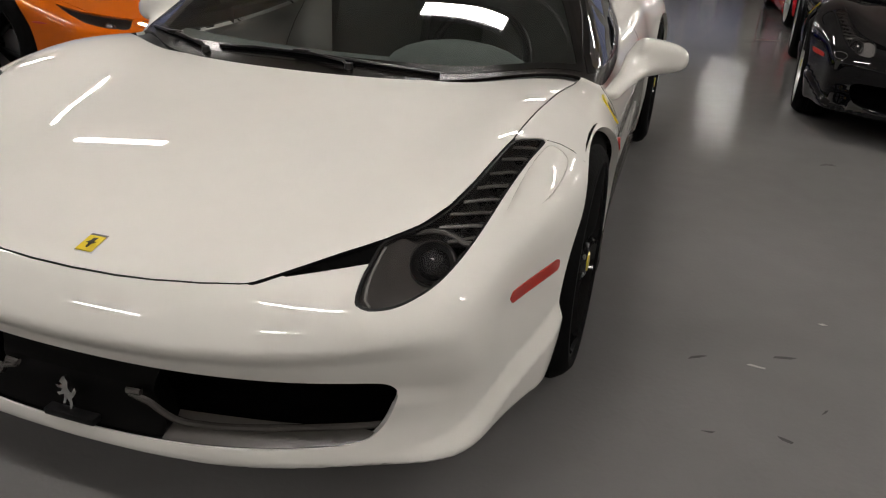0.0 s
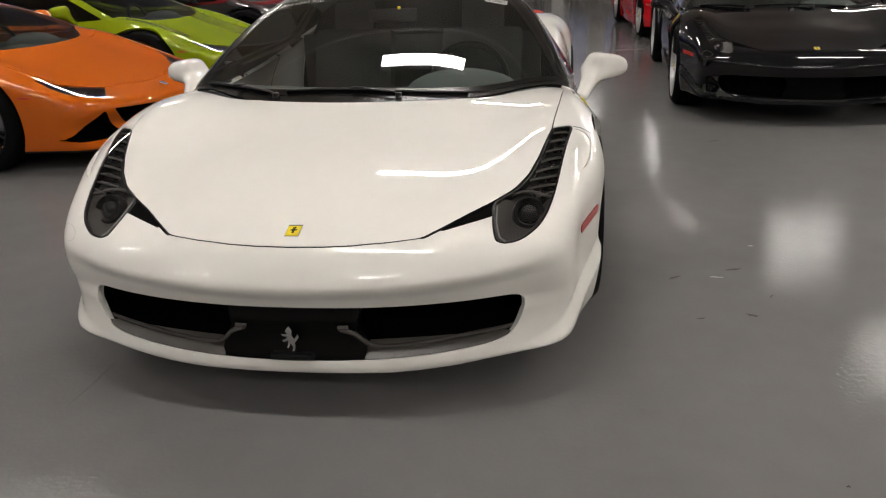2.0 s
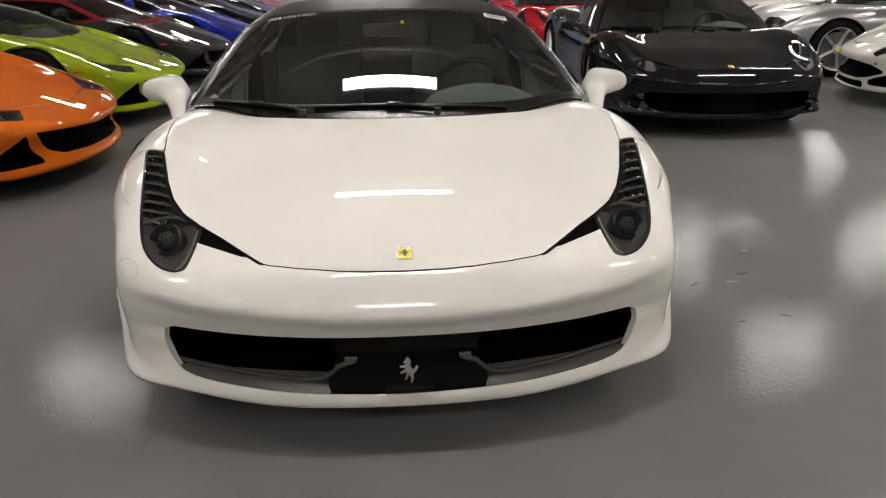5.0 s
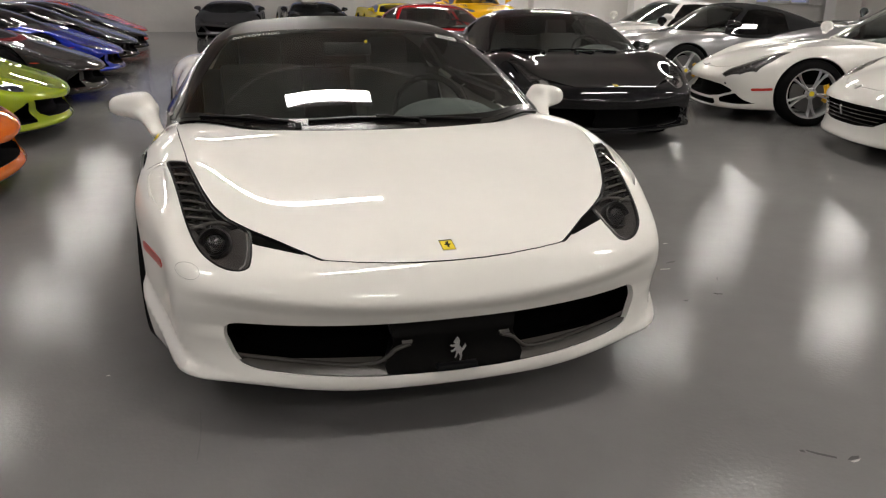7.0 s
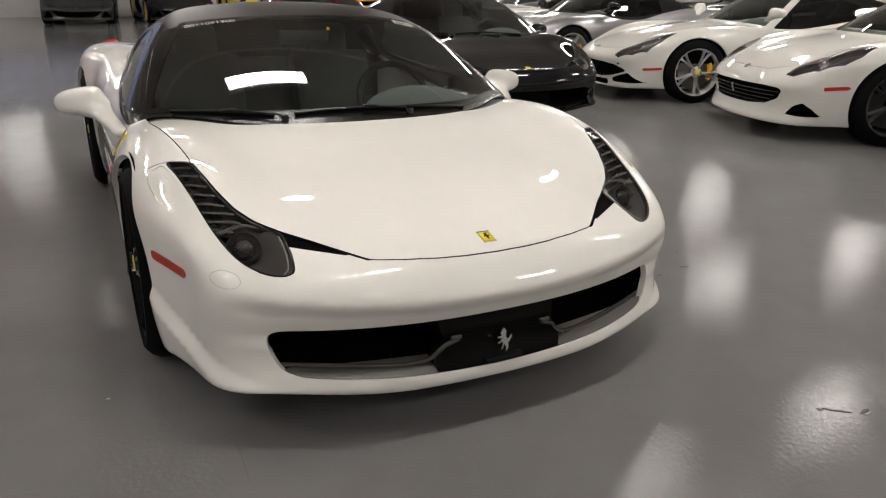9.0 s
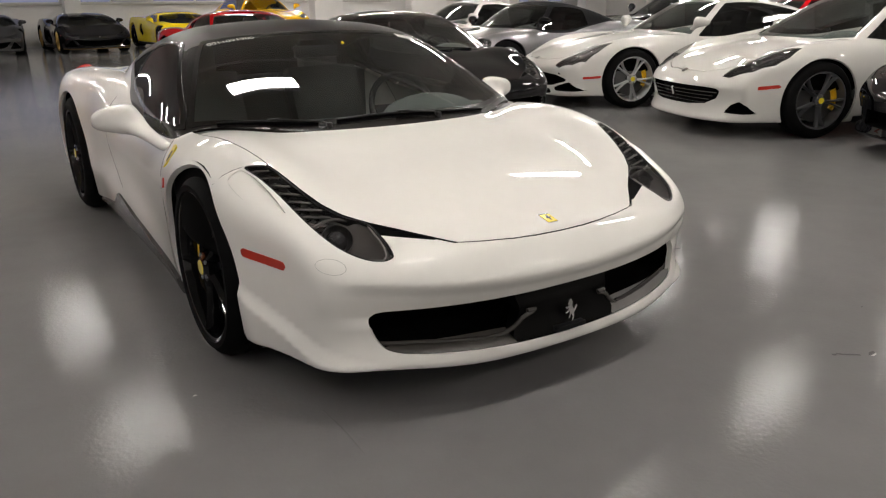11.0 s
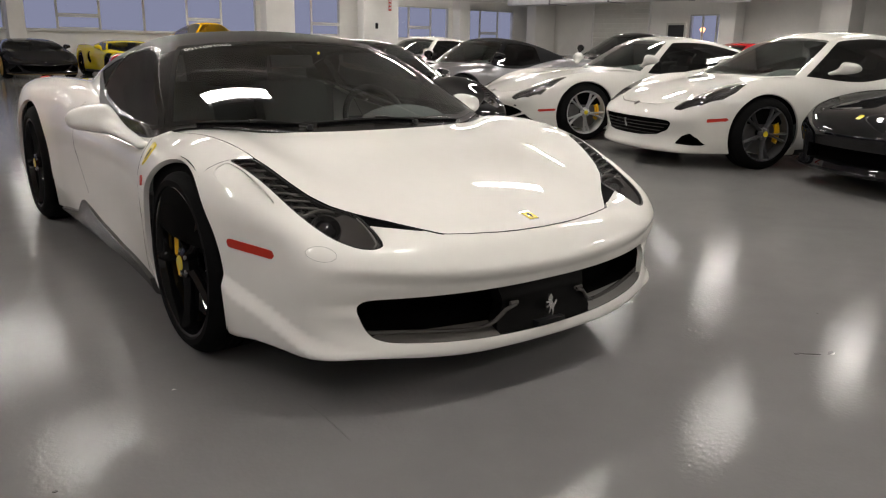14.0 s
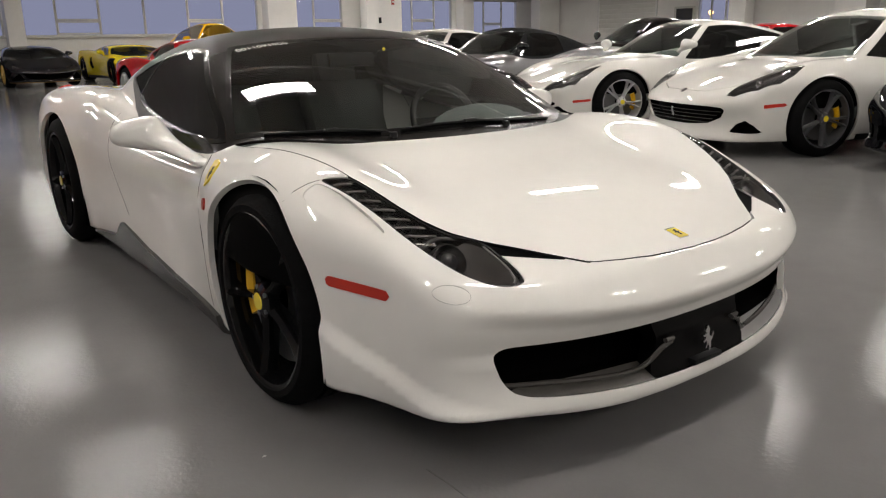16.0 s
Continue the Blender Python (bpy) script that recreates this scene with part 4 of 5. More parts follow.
    for sgn in (1, -1):
        q, n = on_surface(fld, (sgn * 1.1, 0.352, 0.683), (-sgn, 0, 0), 0.6)
        s = plate_on("fender_shield", shield, q, n, (0, 0, 1), BADGE_YELLOW, thing, 0.003)
        plate_on("shield_mark", [(-0.006, 0.02), (0.008, 0.022), (0.006, 0.006), (0.014, 0.0), (0.006, -0.008), (0.003, -0.026), (-0.004, -0.02), (-0.012, -0.004), (-0.006, 0.006)], q, n, (0, 0, 1), TRIM, s, 0.004)
        q, n = on_surface(fld, (sgn * 1.1, 0.345, 0.584), (-sgn, 0, 0), 0.6)
        plate_on("side_repeater", ellipse(0.014, 0.02), q, n, (0, 0, 1), MARKER, thing, 0.006)
    loop = []
    for a in range(25):
        b = 2 * math.pi * a / 24
        q, n = on_surface(fld, (-(0.742 + 0.034 * math.cos(b)), -1.2, 0.512 + 0.020 * math.sin(b)), (0, 1, 0), 0.9)
        loop.append(q + n * 0.0005)
    part("washer_cap_joint", tube_bm(loop, 0.0007, 5), JOINT, thing)
    # round tail lamps
    for sgn in (1, -1):
        q, n = on_surface(fld, (sgn * 0.68, 4.0, 0.79), (0, -1, 0), 1.2)
        tl = plate_on("tail_lamp", ellipse(0.07, 0.07, 28), q, n, (0, 0, 1), MARKER, thing, 0.022, "round red tail lamp")
        plate_on("lamp_ring", ellipse(0.045, 0.045, 24), q, n, (0, 0, 1), TRIM, tl, 0.026)
    # wipers
    def on_glass(x, y, up):
        q, n = on_surface(fld, (x, y, 1.3), (0, 0, -1), 1.0)
        return q + n * up

    for blade, pivot, grip in (([(-0.695, 0.345), (-0.60, 0.272), (-0.51, 0.212), (-0.43, 0.163), (-0.36, 0.135)], (-0.33, 0.102), 2), ([(-0.29, 0.116), (-0.15, 0.108), (0.0, 0.100), (0.15, 0.098), (0.30, 0.104), (0.42, 0.122)], (0.16, 0.075), 2)):
        g = blade[grip]
        arm = [on_glass(*pivot, 0.006)] + [on_glass(pivot[0] + (g[0] - pivot[0]) * f, pivot[1] + (g[1] - pivot[1]) * f, 0.017) for f in (0.12, 0.4, 0.7, 1.0)]
        w = part("wiper", tube_bm(arm, [0.008, 0.0065, 0.0055, 0.005, 0.005], 6, flat=0.6), WIPER, thing)
        pts = [on_glass(x, y, 0.012) for x, y in blade]
        b = part("blade", tube_bm(pts, [0.003] + [0.0055] * (len(pts) - 2) + [0.003], 6, flat=0.8), WIPER, w)
        part("rubber", tube_bm([on_glass(x, y, 0.005) for x, y in blade], 0.004, 5), RUBBER, b)
        part("clip", box_bm((-0.026, -0.008, -0.006), (0.026, 0.008, 0.005)), WIPER, b, bevel=0.003).matrix_basis = Matrix.Translation(on_glass(*g, 0.017))
        part("pivot_cap", lathe_bm([(-0.01, 0.013), (0.008, 0.012), (0.011, 0.0001)], 14, axis="z"), WIPER, w).matrix_basis = Matrix.Translation(on_glass(*pivot, 0.006))
    # marks on the screen
    if form.s is BERLINETTA:
        screen_marks(thing, form)
    return shell


def screen_marks(thing, form):
    """The number written on the screen, the price label, the inside mirror and its sensor."""
    def on(x, y, up=0.002):
        q, n = on_surface(form.cabin, (x, y, 1.5), (0, 0, -1), 1.0)
        return q + n * up

    cu = bpy.data.curves.new("screen_number", "FONT")
    cu.body, cu.size = "0011091900", 0.043
    ob = bpy.data.objects.new("screen_number", cu)
    scene.collection.objects.link(ob)
    me = bpy.data.meshes.new_from_object(ob.evaluated_get(bpy.context.evaluated_depsgraph_get()))
    bpy.data.objects.remove(ob)
    for v in me.vertices:
        v.co = on(-0.535 + v.co.x, 0.892 + v.co.y * 0.95 - 0.10 * v.co.x)
    me.materials.append(material("chalk_marker", (0.75, 0.75, 0.72), rough=0.7))
    o = new("screen_number", me)
    o.parent = thing
    bm = bmesh.new()
    quad = [[bm.verts.new(on(x, y, 0.0025)) for x in np.linspace(0.437, 0.54, 4)] for y in (0.868, 0.916)]
    for i in range(3):
        bm.faces.new((quad[0][i], quad[0][i + 1], quad[1][i + 1], quad[1][i]))
    lab = part("price_label", bm, material("paper_label", (0.72, 0.72, 0.70), rough=0.6, vary=0.05), thing, "small white paper label with illegible print")
    for y in (0.876, 0.889, 0.902):
        bm = bmesh.new()
        quad = [[bm.verts.new(on(x, y + e, 0.0045)) for x in np.linspace(0.447, 0.53, 3)] for e in (0.0, 0.005)]
        for i in range(2):
            bm.faces.new((quad[0][i], quad[0][i + 1], quad[1][i + 1], quad[1][i]))
        part("print_bar", bm, TRIM, lab)
    q = on(0, 0.84, -0.05)
    m = part("inside_mirror", box_bm((-0.115, -0.012, -0.03), (0.115, 0.012, 0.03)), TRIM, thing, bevel=0.01)
    m.matrix_basis = pose(q.x, q.y + 0.06, q.z - 0.03, -10)
    part("sensor_dot", lathe_bm([(0.0, 0.008), (-0.003, 0.007), (-0.0035, 0.0001)], 16, axis="y", move=on(0.06, 0.745, 0.001)), BADGE_YELLOW, thing)


LAMP_GLASS = material("projector_glass", (0.02, 0.02, 0.022), rough=0.03, coat=1.0)

# ---- the hall ----
FLOOR = material("grey_epoxy", (0.166, 0.163, 0.161), rough=0.035, spec=0.034, vary=0.10, scale=0.7, bump=0.10, bump_scale=55, bump_detail=2.5)
WALL = material("white_wall", (0.80, 0.785, 0.75), rough=0.7, vary=0.05, scale=1.2, bump=0.05, bump_scale=40)
X0, X1, Y0, Y1, TOP = -8.2, 26.0, -9.0, 26.5, 3.6
fl = part("floor", box_bm((X0 - 0.3, Y0 - 0.3, -0.2), (X1 + 0.3, Y1 + 0.3, 0.0)), FLOOR, smooth=False)
tagged(fl, "glossy grey epoxy-coated showroom floor with small scuffs", "floor", kind="structure")
SCUFF = material("worn_epoxy", (0.02, 0.019, 0.018), rough=0.6, vary=0.3, scale=60)
WORN = material("hairline_joint", (0.085, 0.083, 0.08), rough=0.5, vary=0.2, scale=40)
RUST = material("brown_floor_stain", (0.085, 0.045, 0.03), rough=0.5, vary=0.4, scale=12)
CHIP = material("bare_concrete_chip", (0.35, 0.34, 0.32), rough=0.8, vary=0.3, scale=80)
for pts, mat in (
    ([(0.945, -1.312), (0.958, -1.316), (0.955, -1.328), (0.943, -1.322)], SCUFF),
    ([(0.965, -1.316), (0.985, -1.337), (1.006, -1.353), (1.026, -1.372), (1.022, -1.378), (1.0, -1.361), (0.98, -1.345), (0.962, -1.321)], SCUFF),
    ([(1.045, -1.392), (1.07, -1.380), (1.094, -1.383), (1.085, -1.394), (1.062, -1.396)], SCUFF),
    ([(1.050, -1.399), (1.066, -1.398), (1.088, -1.397), (1.074, -1.405), (1.056, -1.407)], CHIP),
    ([(1.48, 0.275), (1.53, 0.285), (1.55, 0.30), (1.52, 0.297), (1.485, 0.286)], SCUFF),
    ([(1.40, 0.20), (1.45, 0.195), (1.455, 0.202), (1.41, 0.209)], CHIP),
    ([(1.275, -0.19), (1.31, -0.182), (1.30, -0.192)], SCUFF),
    ([(-0.747, -0.63), (-0.744, -0.75), (-0.748, -0.84), (-0.755, -0.92), (-0.758, -0.92), (-0.752, -0.84), (-0.748, -0.75), (-0.751, -0.63)], WORN),
    ([(1.232, 0.168), (1.262, 0.186), (1.286, 0.207), (1.270, 0.204), (1.240, 0.186)], SCUFF),
    ([(1.638, 0.568), (1.655, 0.577), (1.668, 0.568), (1.652, 0.562)], CHIP),
    ([(1.463, -0.14), (1.482, -0.145), (1.503, -0.154), (1.496, -0.163), (1.474, -0.155)], SCUFF),
    ([(1.586, 0.004), (1.600, 0.020), (1.608, 0.036), (1.598, 0.030)], SCUFF),
    ([(1.87, 2.60), (1.91, 2.625), (1.955, 2.63), (1.94, 2.66), (1.90, 2.65)], SCUFF),
    ([(1.62, 7.84), (1.80, 7.78), (1.98, 7.80), (2.10, 7.95), (1.95, 7.92), (1.78, 7.88)], RUST),
    ([(-1.065, -0.302), (-1.055, -0.294), (-1.050, -0.303)], CHIP),
    ([(-1.500, -0.716), (-1.490, -0.710), (-1.486, -0.720), (-1.494, -0.724)], SCUFF),
    ([(1.468, -1.130), (1.477, -1.122), (1.480, -1.130)], SCUFF),
):
    part("scuff_mark", prism_bm(pts, 0.001, Matrix.Translation((0, 0, 0.0003))), mat, fl, smooth=False)
CEILING = material("grey_ceiling", (0.50, 0.49, 0.465), rough=0.8, vary=0.1, scale=1.0)
ce = part("ceiling", box_bm((X0 - 0.3, Y0 - 0.3, TOP), (X1 + 0.3, Y1 + 0.3, TOP + 0.2)), CEILING, smooth=False)
tagged(ce, "pale grey painted ceiling over the whole garage hall", "ceiling", kind="structure")
HOUSING_WHITE = material("sign_white", (0.7, 0.7, 0.7), rough=0.5)
FRAME = material("window_frame", (0.55, 0.54, 0.50), rough=0.5, vary=0.06)
PANE = glass_material("frosted_pane", (0.92, 0.92, 0.95), 1.0, 1.04)
WOOD_DOOR = material("roller_door", (0.66, 0.65, 0.60), rough=0.6, vary=0.05)
DARK_DOOR = material("dark_door", (0.008, 0.008, 0.011), rough=0.5, vary=0.2)
PIPE = material("painted_pipe", (0.72, 0.71, 0.69), rough=0.45, vary=0.06)


def wall(name, along, at, lo, hi, openings, label):
    """A wall at x or y = at, from lo to hi, with through openings (start, end, bottom, top)."""
    bm = bmesh.new()
    t = 0.25 if at > 5 else -0.25

    def slab(a, b, z0, z1):
        if b - a > 1e-3 and z1 - z0 > 1e-3:
            box_bm((a, min(at, at + t), z0) if along == "x" else (min(at, at + t), a, z0), (b, max(at, at + t), z1) if along == "x" else (max(at, at + t), b, z1), bm)

    p = lo
    for a, b, z0, z1 in sorted(openings):
        slab(p, a, 0, TOP)
        slab(a, b, 0, z0)
        slab(a, b, z1, TOP)
        p = b
    slab(p, hi, 0, TOP)
    return tagged(part(name, bm, WALL, smooth=False), label, "wall", kind="structure")


def window(name, along, at, a, b, z0, z1, posts, vent=()):
    """A frame with posts, panes between, and low hinged vents in the bays named."""
    t = new(name)
    inn = at + (0.06 if at > 5 else -0.06)

    def bar(nm, a0, a1, b0, b1, d=0.05, mat=FRAME, off=0.0):
        lo, hi = (a0, inn - d / 2 + off, b0), (a1, inn + d / 2 + off, b1)
        if along == "y":
            lo, hi = (lo[1], lo[0], lo[2]), (hi[1], hi[0], hi[2])
        return part(nm, box_bm(lo, hi), mat, t, smooth=False)

    bar("frame", a, b, z0, z0 + 0.05)
    bar("frame", a, b, z1 - 0.05, z1)
    edges = [a, *posts, b]
    for i, p in enumerate(edges):
        bar("post", p - 0.035, p + 0.035, z0 + 0.05, z1 - 0.05, 0.06)
    for i, (p, q) in enumerate(zip(edges, edges[1:])):
        base = z0 + 0.05
        if i in vent:
            bar("rail", p + 0.035, q - 0.035, z0 + 0.50, z0 + 0.56, 0.055)
            bar("vent_frame", p + 0.05, q - 0.05, z0 + 0.06, z0 + 0.11, 0.07)
            bar("vent_frame", p + 0.05, q - 0.05, z0 + 0.44, z0 + 0.49, 0.07)
        bar("pane", p + 0.035, q - 0.035, base, z1 - 0.05, 0.008, PANE)
    s = 1 if at > 5 else -1
    bar("sill", a - 0.05, b + 0.05, z0 - 0.045, z0 - 0.004, 0.22, FRAME, -s * 0.10)
    return tagged(t, "wide window with pale frames, dusk-blue frosted panes", "window", kind="structure")


NORTH = [(-7.4, 2.5, 1.36, 2.95, [-5.4, -3.4, -1.4, 0.6], (1, 3)), (3.05, 11.2, 1.36, 2.95, [4.1, 5.45, 6.95, 8.5, 9.8], (1, 4)), (12.7, 14.9, 1.36, 2.95, [13.6], (1,)), (17.5, 20.6, 1.36, 2.75, [18.4, 19.6], (1,)), (21.6, 24.6, 1.2, 2.75, [22.5, 23.6], (1,))]
WEST = [(-6.5, -1.0, 0.95, 2.9, [-4.7, -2.9], (1,)), (0.0, 5.0, 0.95, 2.9, [1.6, 3.4], (1,)), (6.0, 11.6, 0.95, 2.9, [7.9, 9.8], (1,)), (12.4, 17.4, 0.95, 2.9, [14.0, 15.7], (1,)), (18.6, 24.5, 0.95, 2.9, [20.5, 22.5], (1,))]
EAST = [(15.5, 17.35, 1.2, 2.5, [16.1, 16.75], ())]
wall("wall_north", "x", Y1, X0, X1, [w[:4] for w in NORTH], "white painted block wall with a band of windows")
wall("wall_west", "y", X0, Y0, Y1, [w[:4] for w in WEST], "white painted side wall with large windows")
wall("wall_east", "y", X1, Y0, Y1, [w[:4] for w in EAST], "white painted wall with roller door and window")
wall("wall_south", "x", Y0, X0, X1, [], "white painted plain wall of the garage hall")
for k, w in enumerate(NORTH + WEST + EAST):
    group = "x" if k < len(NORTH) else "y"
    at = Y1 if k < len(NORTH) else X0 if k < len(NORTH) + len(WEST) else X1
    window("window_%d" % (k + 1), group, at, *w)


def column(x, y, sx, sy, mat=WALL, label="square white painted concrete column"):
    c = part("column", box_bm((x - sx / 2, y - sy / 2, 0), (x + sx / 2, y + sy / 2, TOP)), mat, bevel=0.012)
    return tagged(c, label, "column", kind="structure")


for x, y, sx, sy in ((2.78, 26.2, 0.5, 0.55), (11.95, 26.2, 1.2, 0.55), (16.2, 25.6, 1.7, 0.5), (21.1, 26.2, 0.6, 0.55), (25.2, 25.2, 1.3, 0.6), (25.5, 15.1, 0.6, 0.7), (22.5, 9.4, 0.9, 0.9)):
    column(x, y, sx, sy)
# roller door, dark door and their fittings on the far side
rd = new("door_1")
for k in range(16):
    part("slat", box_bm((X1 - 0.06, 19.4, 0.2 * k), (X1 - 0.012, 22.5, 0.2 * k + 0.19)), WOOD_DOOR, rd, bevel=0.008)
for y in (19.32, 22.5):
    part("guide_rail", box_bm((X1 - 0.09, y, 0), (X1 - 0.003, y + 0.08, 3.25)), PIPE, rd, bevel=0.006)
tagged(rd, "closed pale roller door with horizontal slats", "door", kind="structure")
dd = new("door_2")
part("leaf", box_bm((X1 - 0.05, 17.55, 0.0), (X1 - 0.01, 18.35, 2.1)), DARK_DOOR, dd, bevel=0.006)
for y0, y1, z0, z1 in ((17.47, 17.55, 0, 2.18), (18.35, 18.43, 0, 2.18), (17.55, 18.35, 2.1, 2.18)):
    part("door_frame", box_bm((X1 - 0.07, y0, z0), (X1 - 0.003, y1, z1)), FRAME, dd, smooth=False)
part("door_handle", tube_bm([(X1 - 0.05, 17.65, 1.02), (X1 - 0.10, 17.65, 1.02), (X1 - 0.10, 17.76, 1.02)], 0.012), STEEL, dd)
tagged(dd, "dark closed door in a pale frame", "door", kind="structure")


def pipe_run(pts, r, name="ceiling_pipe", label="white painted pipe hung under the ceiling"):
    o = part(name, tube_bm(pts, r, 10), PIPE)
    for p in (pts[0], pts[-1]):
        part("pipe_hanger", box_bm((p[0] - 0.01, p[1] - 0.01, p[2] + r * 0.8), (p[0] + 0.01, p[1] + 0.01, TOP)), STEEL, o, smooth=False)
    return tagged(o, label, "pipe", "pipes")


pipe_run([(17.6, 24.0, 2.95), (24.5, 24.0, 3.05)], 0.06)
pipe_run([(14.0, 22.0, 3.05), (23.0, 20.0, 3.05)], 0.05)
pipe_run([(23.6, 8.0, 3.1), (23.6, 24.0, 3.1)], 0.08)
pipe_run([(13.0, 17.5, 3.0), (25.6, 13.5, 3.0)], 0.11, label="wide white air pipe hung under the ceiling")
pipe_run([(12.5, 15.5, 3.12), (25.6, 11.6, 3.12)], 0.05)
pipe_run([(11.0, 12.0, 3.08), (24.0, 8.4, 3.08)], 0.07)
pipe_run([(-8.0, 2.55, 3.34), (15.0, 2.55, 3.34)], 0.02, label="thin white conduit hung under the ceiling")
pipe_run([(-8.0, -3.9, 3.34), (15.0, -3.9, 3.34)], 0.02, label="thin white conduit hung under the ceiling")
duct = part("air_duct", box_bm((20.6, 10.5, 2.75), (21.5, 22.5, 3.15)), material("galvanised_duct", (0.55, 0.55, 0.55), rough=0.35, metal=0.6, vary=0.15, scale=3), bevel=0.02)
for y in (11, 14, 17, 20):
    part("duct_flange", box_bm((20.57, y, 2.72), (21.53, y + 0.05, 3.18)), STEEL, duct, bevel=0.005)
    part("duct_hanger", box_bm((20.7, y + 0.01, 3.15), (20.72, y + 0.03, TOP)), STEEL, duct, smooth=False)
tagged(duct, "galvanised sheet-metal air duct under the ceiling", "duct")
unit = part("unit_heater", box_bm((19.6, 11.2, 2.55), (20.4, 12.2, 3.1)), PIPE, bevel=0.03)
for k in range(6):
    part("louvre", box_bm((19.57, 11.28, 2.60 + 0.075 * k), (19.6, 12.12, 2.64 + 0.075 * k)), STEEL, unit, smooth=False)
for y in (11.3, 12.1):
    part("hanger_rod", box_bm((19.99, y, 3.1), (20.01, y + 0.02, TOP)), STEEL, unit, smooth=False)
tagged(unit, "white ceiling-hung unit heater with louvres", "heater")
sign = part("wall_sign", box_bm((16.55, 25.32, 2.45), (16.68, 25.345, 3.1)), material("red_sign", (0.45, 0.03, 0.02), rough=0.5), bevel=0.004)
for k in range(4):
    part("sign_bar", box_bm((16.575, 25.312, 2.52 + 0.14 * k), (16.655, 25.319, 2.60 + 0.14 * k)), HOUSING_WHITE, sign, smooth=False)
tagged(sign, "narrow red and white fire equipment sign on a column", "sign")
box = part("call_box", box_bm((15.9, 25.28, 1.72), (16.0, 25.345, 1.95)), TRIM, bevel=0.008)
tagged(box, "small dark call box fixed to a column", "call box")

GLOW = material("lamp_diffuser", (1.0, 0.94, 0.88), emit=LAMP_W)
HOUSING = material("lamp_housing", (0.8, 0.8, 0.8), rough=0.4)


def ceiling_light(x, y):
    t = new("ceiling_light")
    t.matrix_basis = pose(x, y, LAMP_Z)
    part("housing", box_bm((-0.545, -0.075, 0.02), (0.545, 0.075, 0.07)), HOUSING, t, bevel=0.01)
    part("diffuser", box_bm((-0.525, -0.055, 0.0), (0.525, 0.055, 0.019)), GLOW, t, smooth=False)
    for u in (-0.5, 0.5):
        part("hanger", box_bm((u - 0.006, -0.006, 0.07), (u + 0.006, 0.006, TOP - LAMP_Z)), STEEL, t, smooth=False)
    tagged(t, "long white fluorescent ceiling light, switched on", "ceiling light", "ceiling lights")
    return t


lamp = ceiling_light(0.03, 2.15)
# Unseen fill lamps added to brighten: (-3.4, 2.15), x from 18.5, row 24.0.
for row, xs in ((-5.05, (-3.5, 0.0, 3.6, 7.0, 10.4)), (-1.45, (-3.5, 0.0, 3.6, 7.0, 10.4)), (2.15, (-3.4, 3.6, 6.3, 9.6, 13)), (5.7, (-3.5, -0.15, 5.0, 8.2, 11.5, 15, 19)), (9.4, (-3.4, -0.2, 5.0, 8.6, 11.6, 15, 19)), (13.2, (-3.4, 4, 8, 12, 16, 19.5, 22.8)), (17.0, (-3.4, 4, 8, 12, 16, 19.5, 22.8)), (20.8, (-6, -2, 2, 6, 10, 14, 18, 21.5)), (24.0, (9.5, 14, 18.5))):
    for x in xs:
        copy_thing(lamp, pose(x, row, LAMP_Z))

hero = build_car("white_sports_car", BERLINETTA, 0.0125, WHITE, ROOF_BLACK, detail=hero_detail)
tagged(hero, "white mid-engined sports coupe with black roof and black wheels", "car")

# ---- the other cars ----
ORANGE = paint("orange_paint", (0.57, 0.115, 0.004), rough=0.3)
LIME = paint("lime_paint", (0.24, 0.31, 0.007), rough=0.3)
GREY = paint("dark_grey_paint", (0.02, 0.019, 0.0185), rough=0.3)
BLUE = paint("blue_paint", (0.006, 0.02, 0.30), rough=0.3)
RED = paint("red_paint", (0.52, 0.008, 0.012), rough=0.3)
SCARLET = paint("scarlet_paint", (0.62, 0.05, 0.015), rough=0.3)
YELLOW_PAINT = paint("yellow_paint", (0.80, 0.62, 0.01), rough=0.3)
AMBER_PAINT = paint("amber_yellow_paint", (0.80, 0.45, 0.008), rough=0.3)
SILVER = paint("silver_paint", (0.32, 0.32, 0.33), metal=0.8, rough=0.3)
MATT_BLACK = material("matt_black_paint", (0.018, 0.018, 0.018), rough=0.38, coat=0.3, vary=0.1, coat_rough=0.15)
GOLD = material("gold_trim", (0.55, 0.36, 0.12), rough=0.3, metal=0.8)
FABRIC = material("black_fabric_top", (0.010, 0.010, 0.011), rough=0.85, spec=0.1, vary=0.2, scale=60, bump=0.3, bump_scale=300)
RED_TOP = material("red_soft_top", (0.11, 0.004, 0.007), rough=0.85, spec=0.1, vary=0.15, scale=40, bump=0.2, bump_scale=250)
RED_CALIPER = material("orange_caliper", (0.65, 0.12, 0.01), rough=0.4)

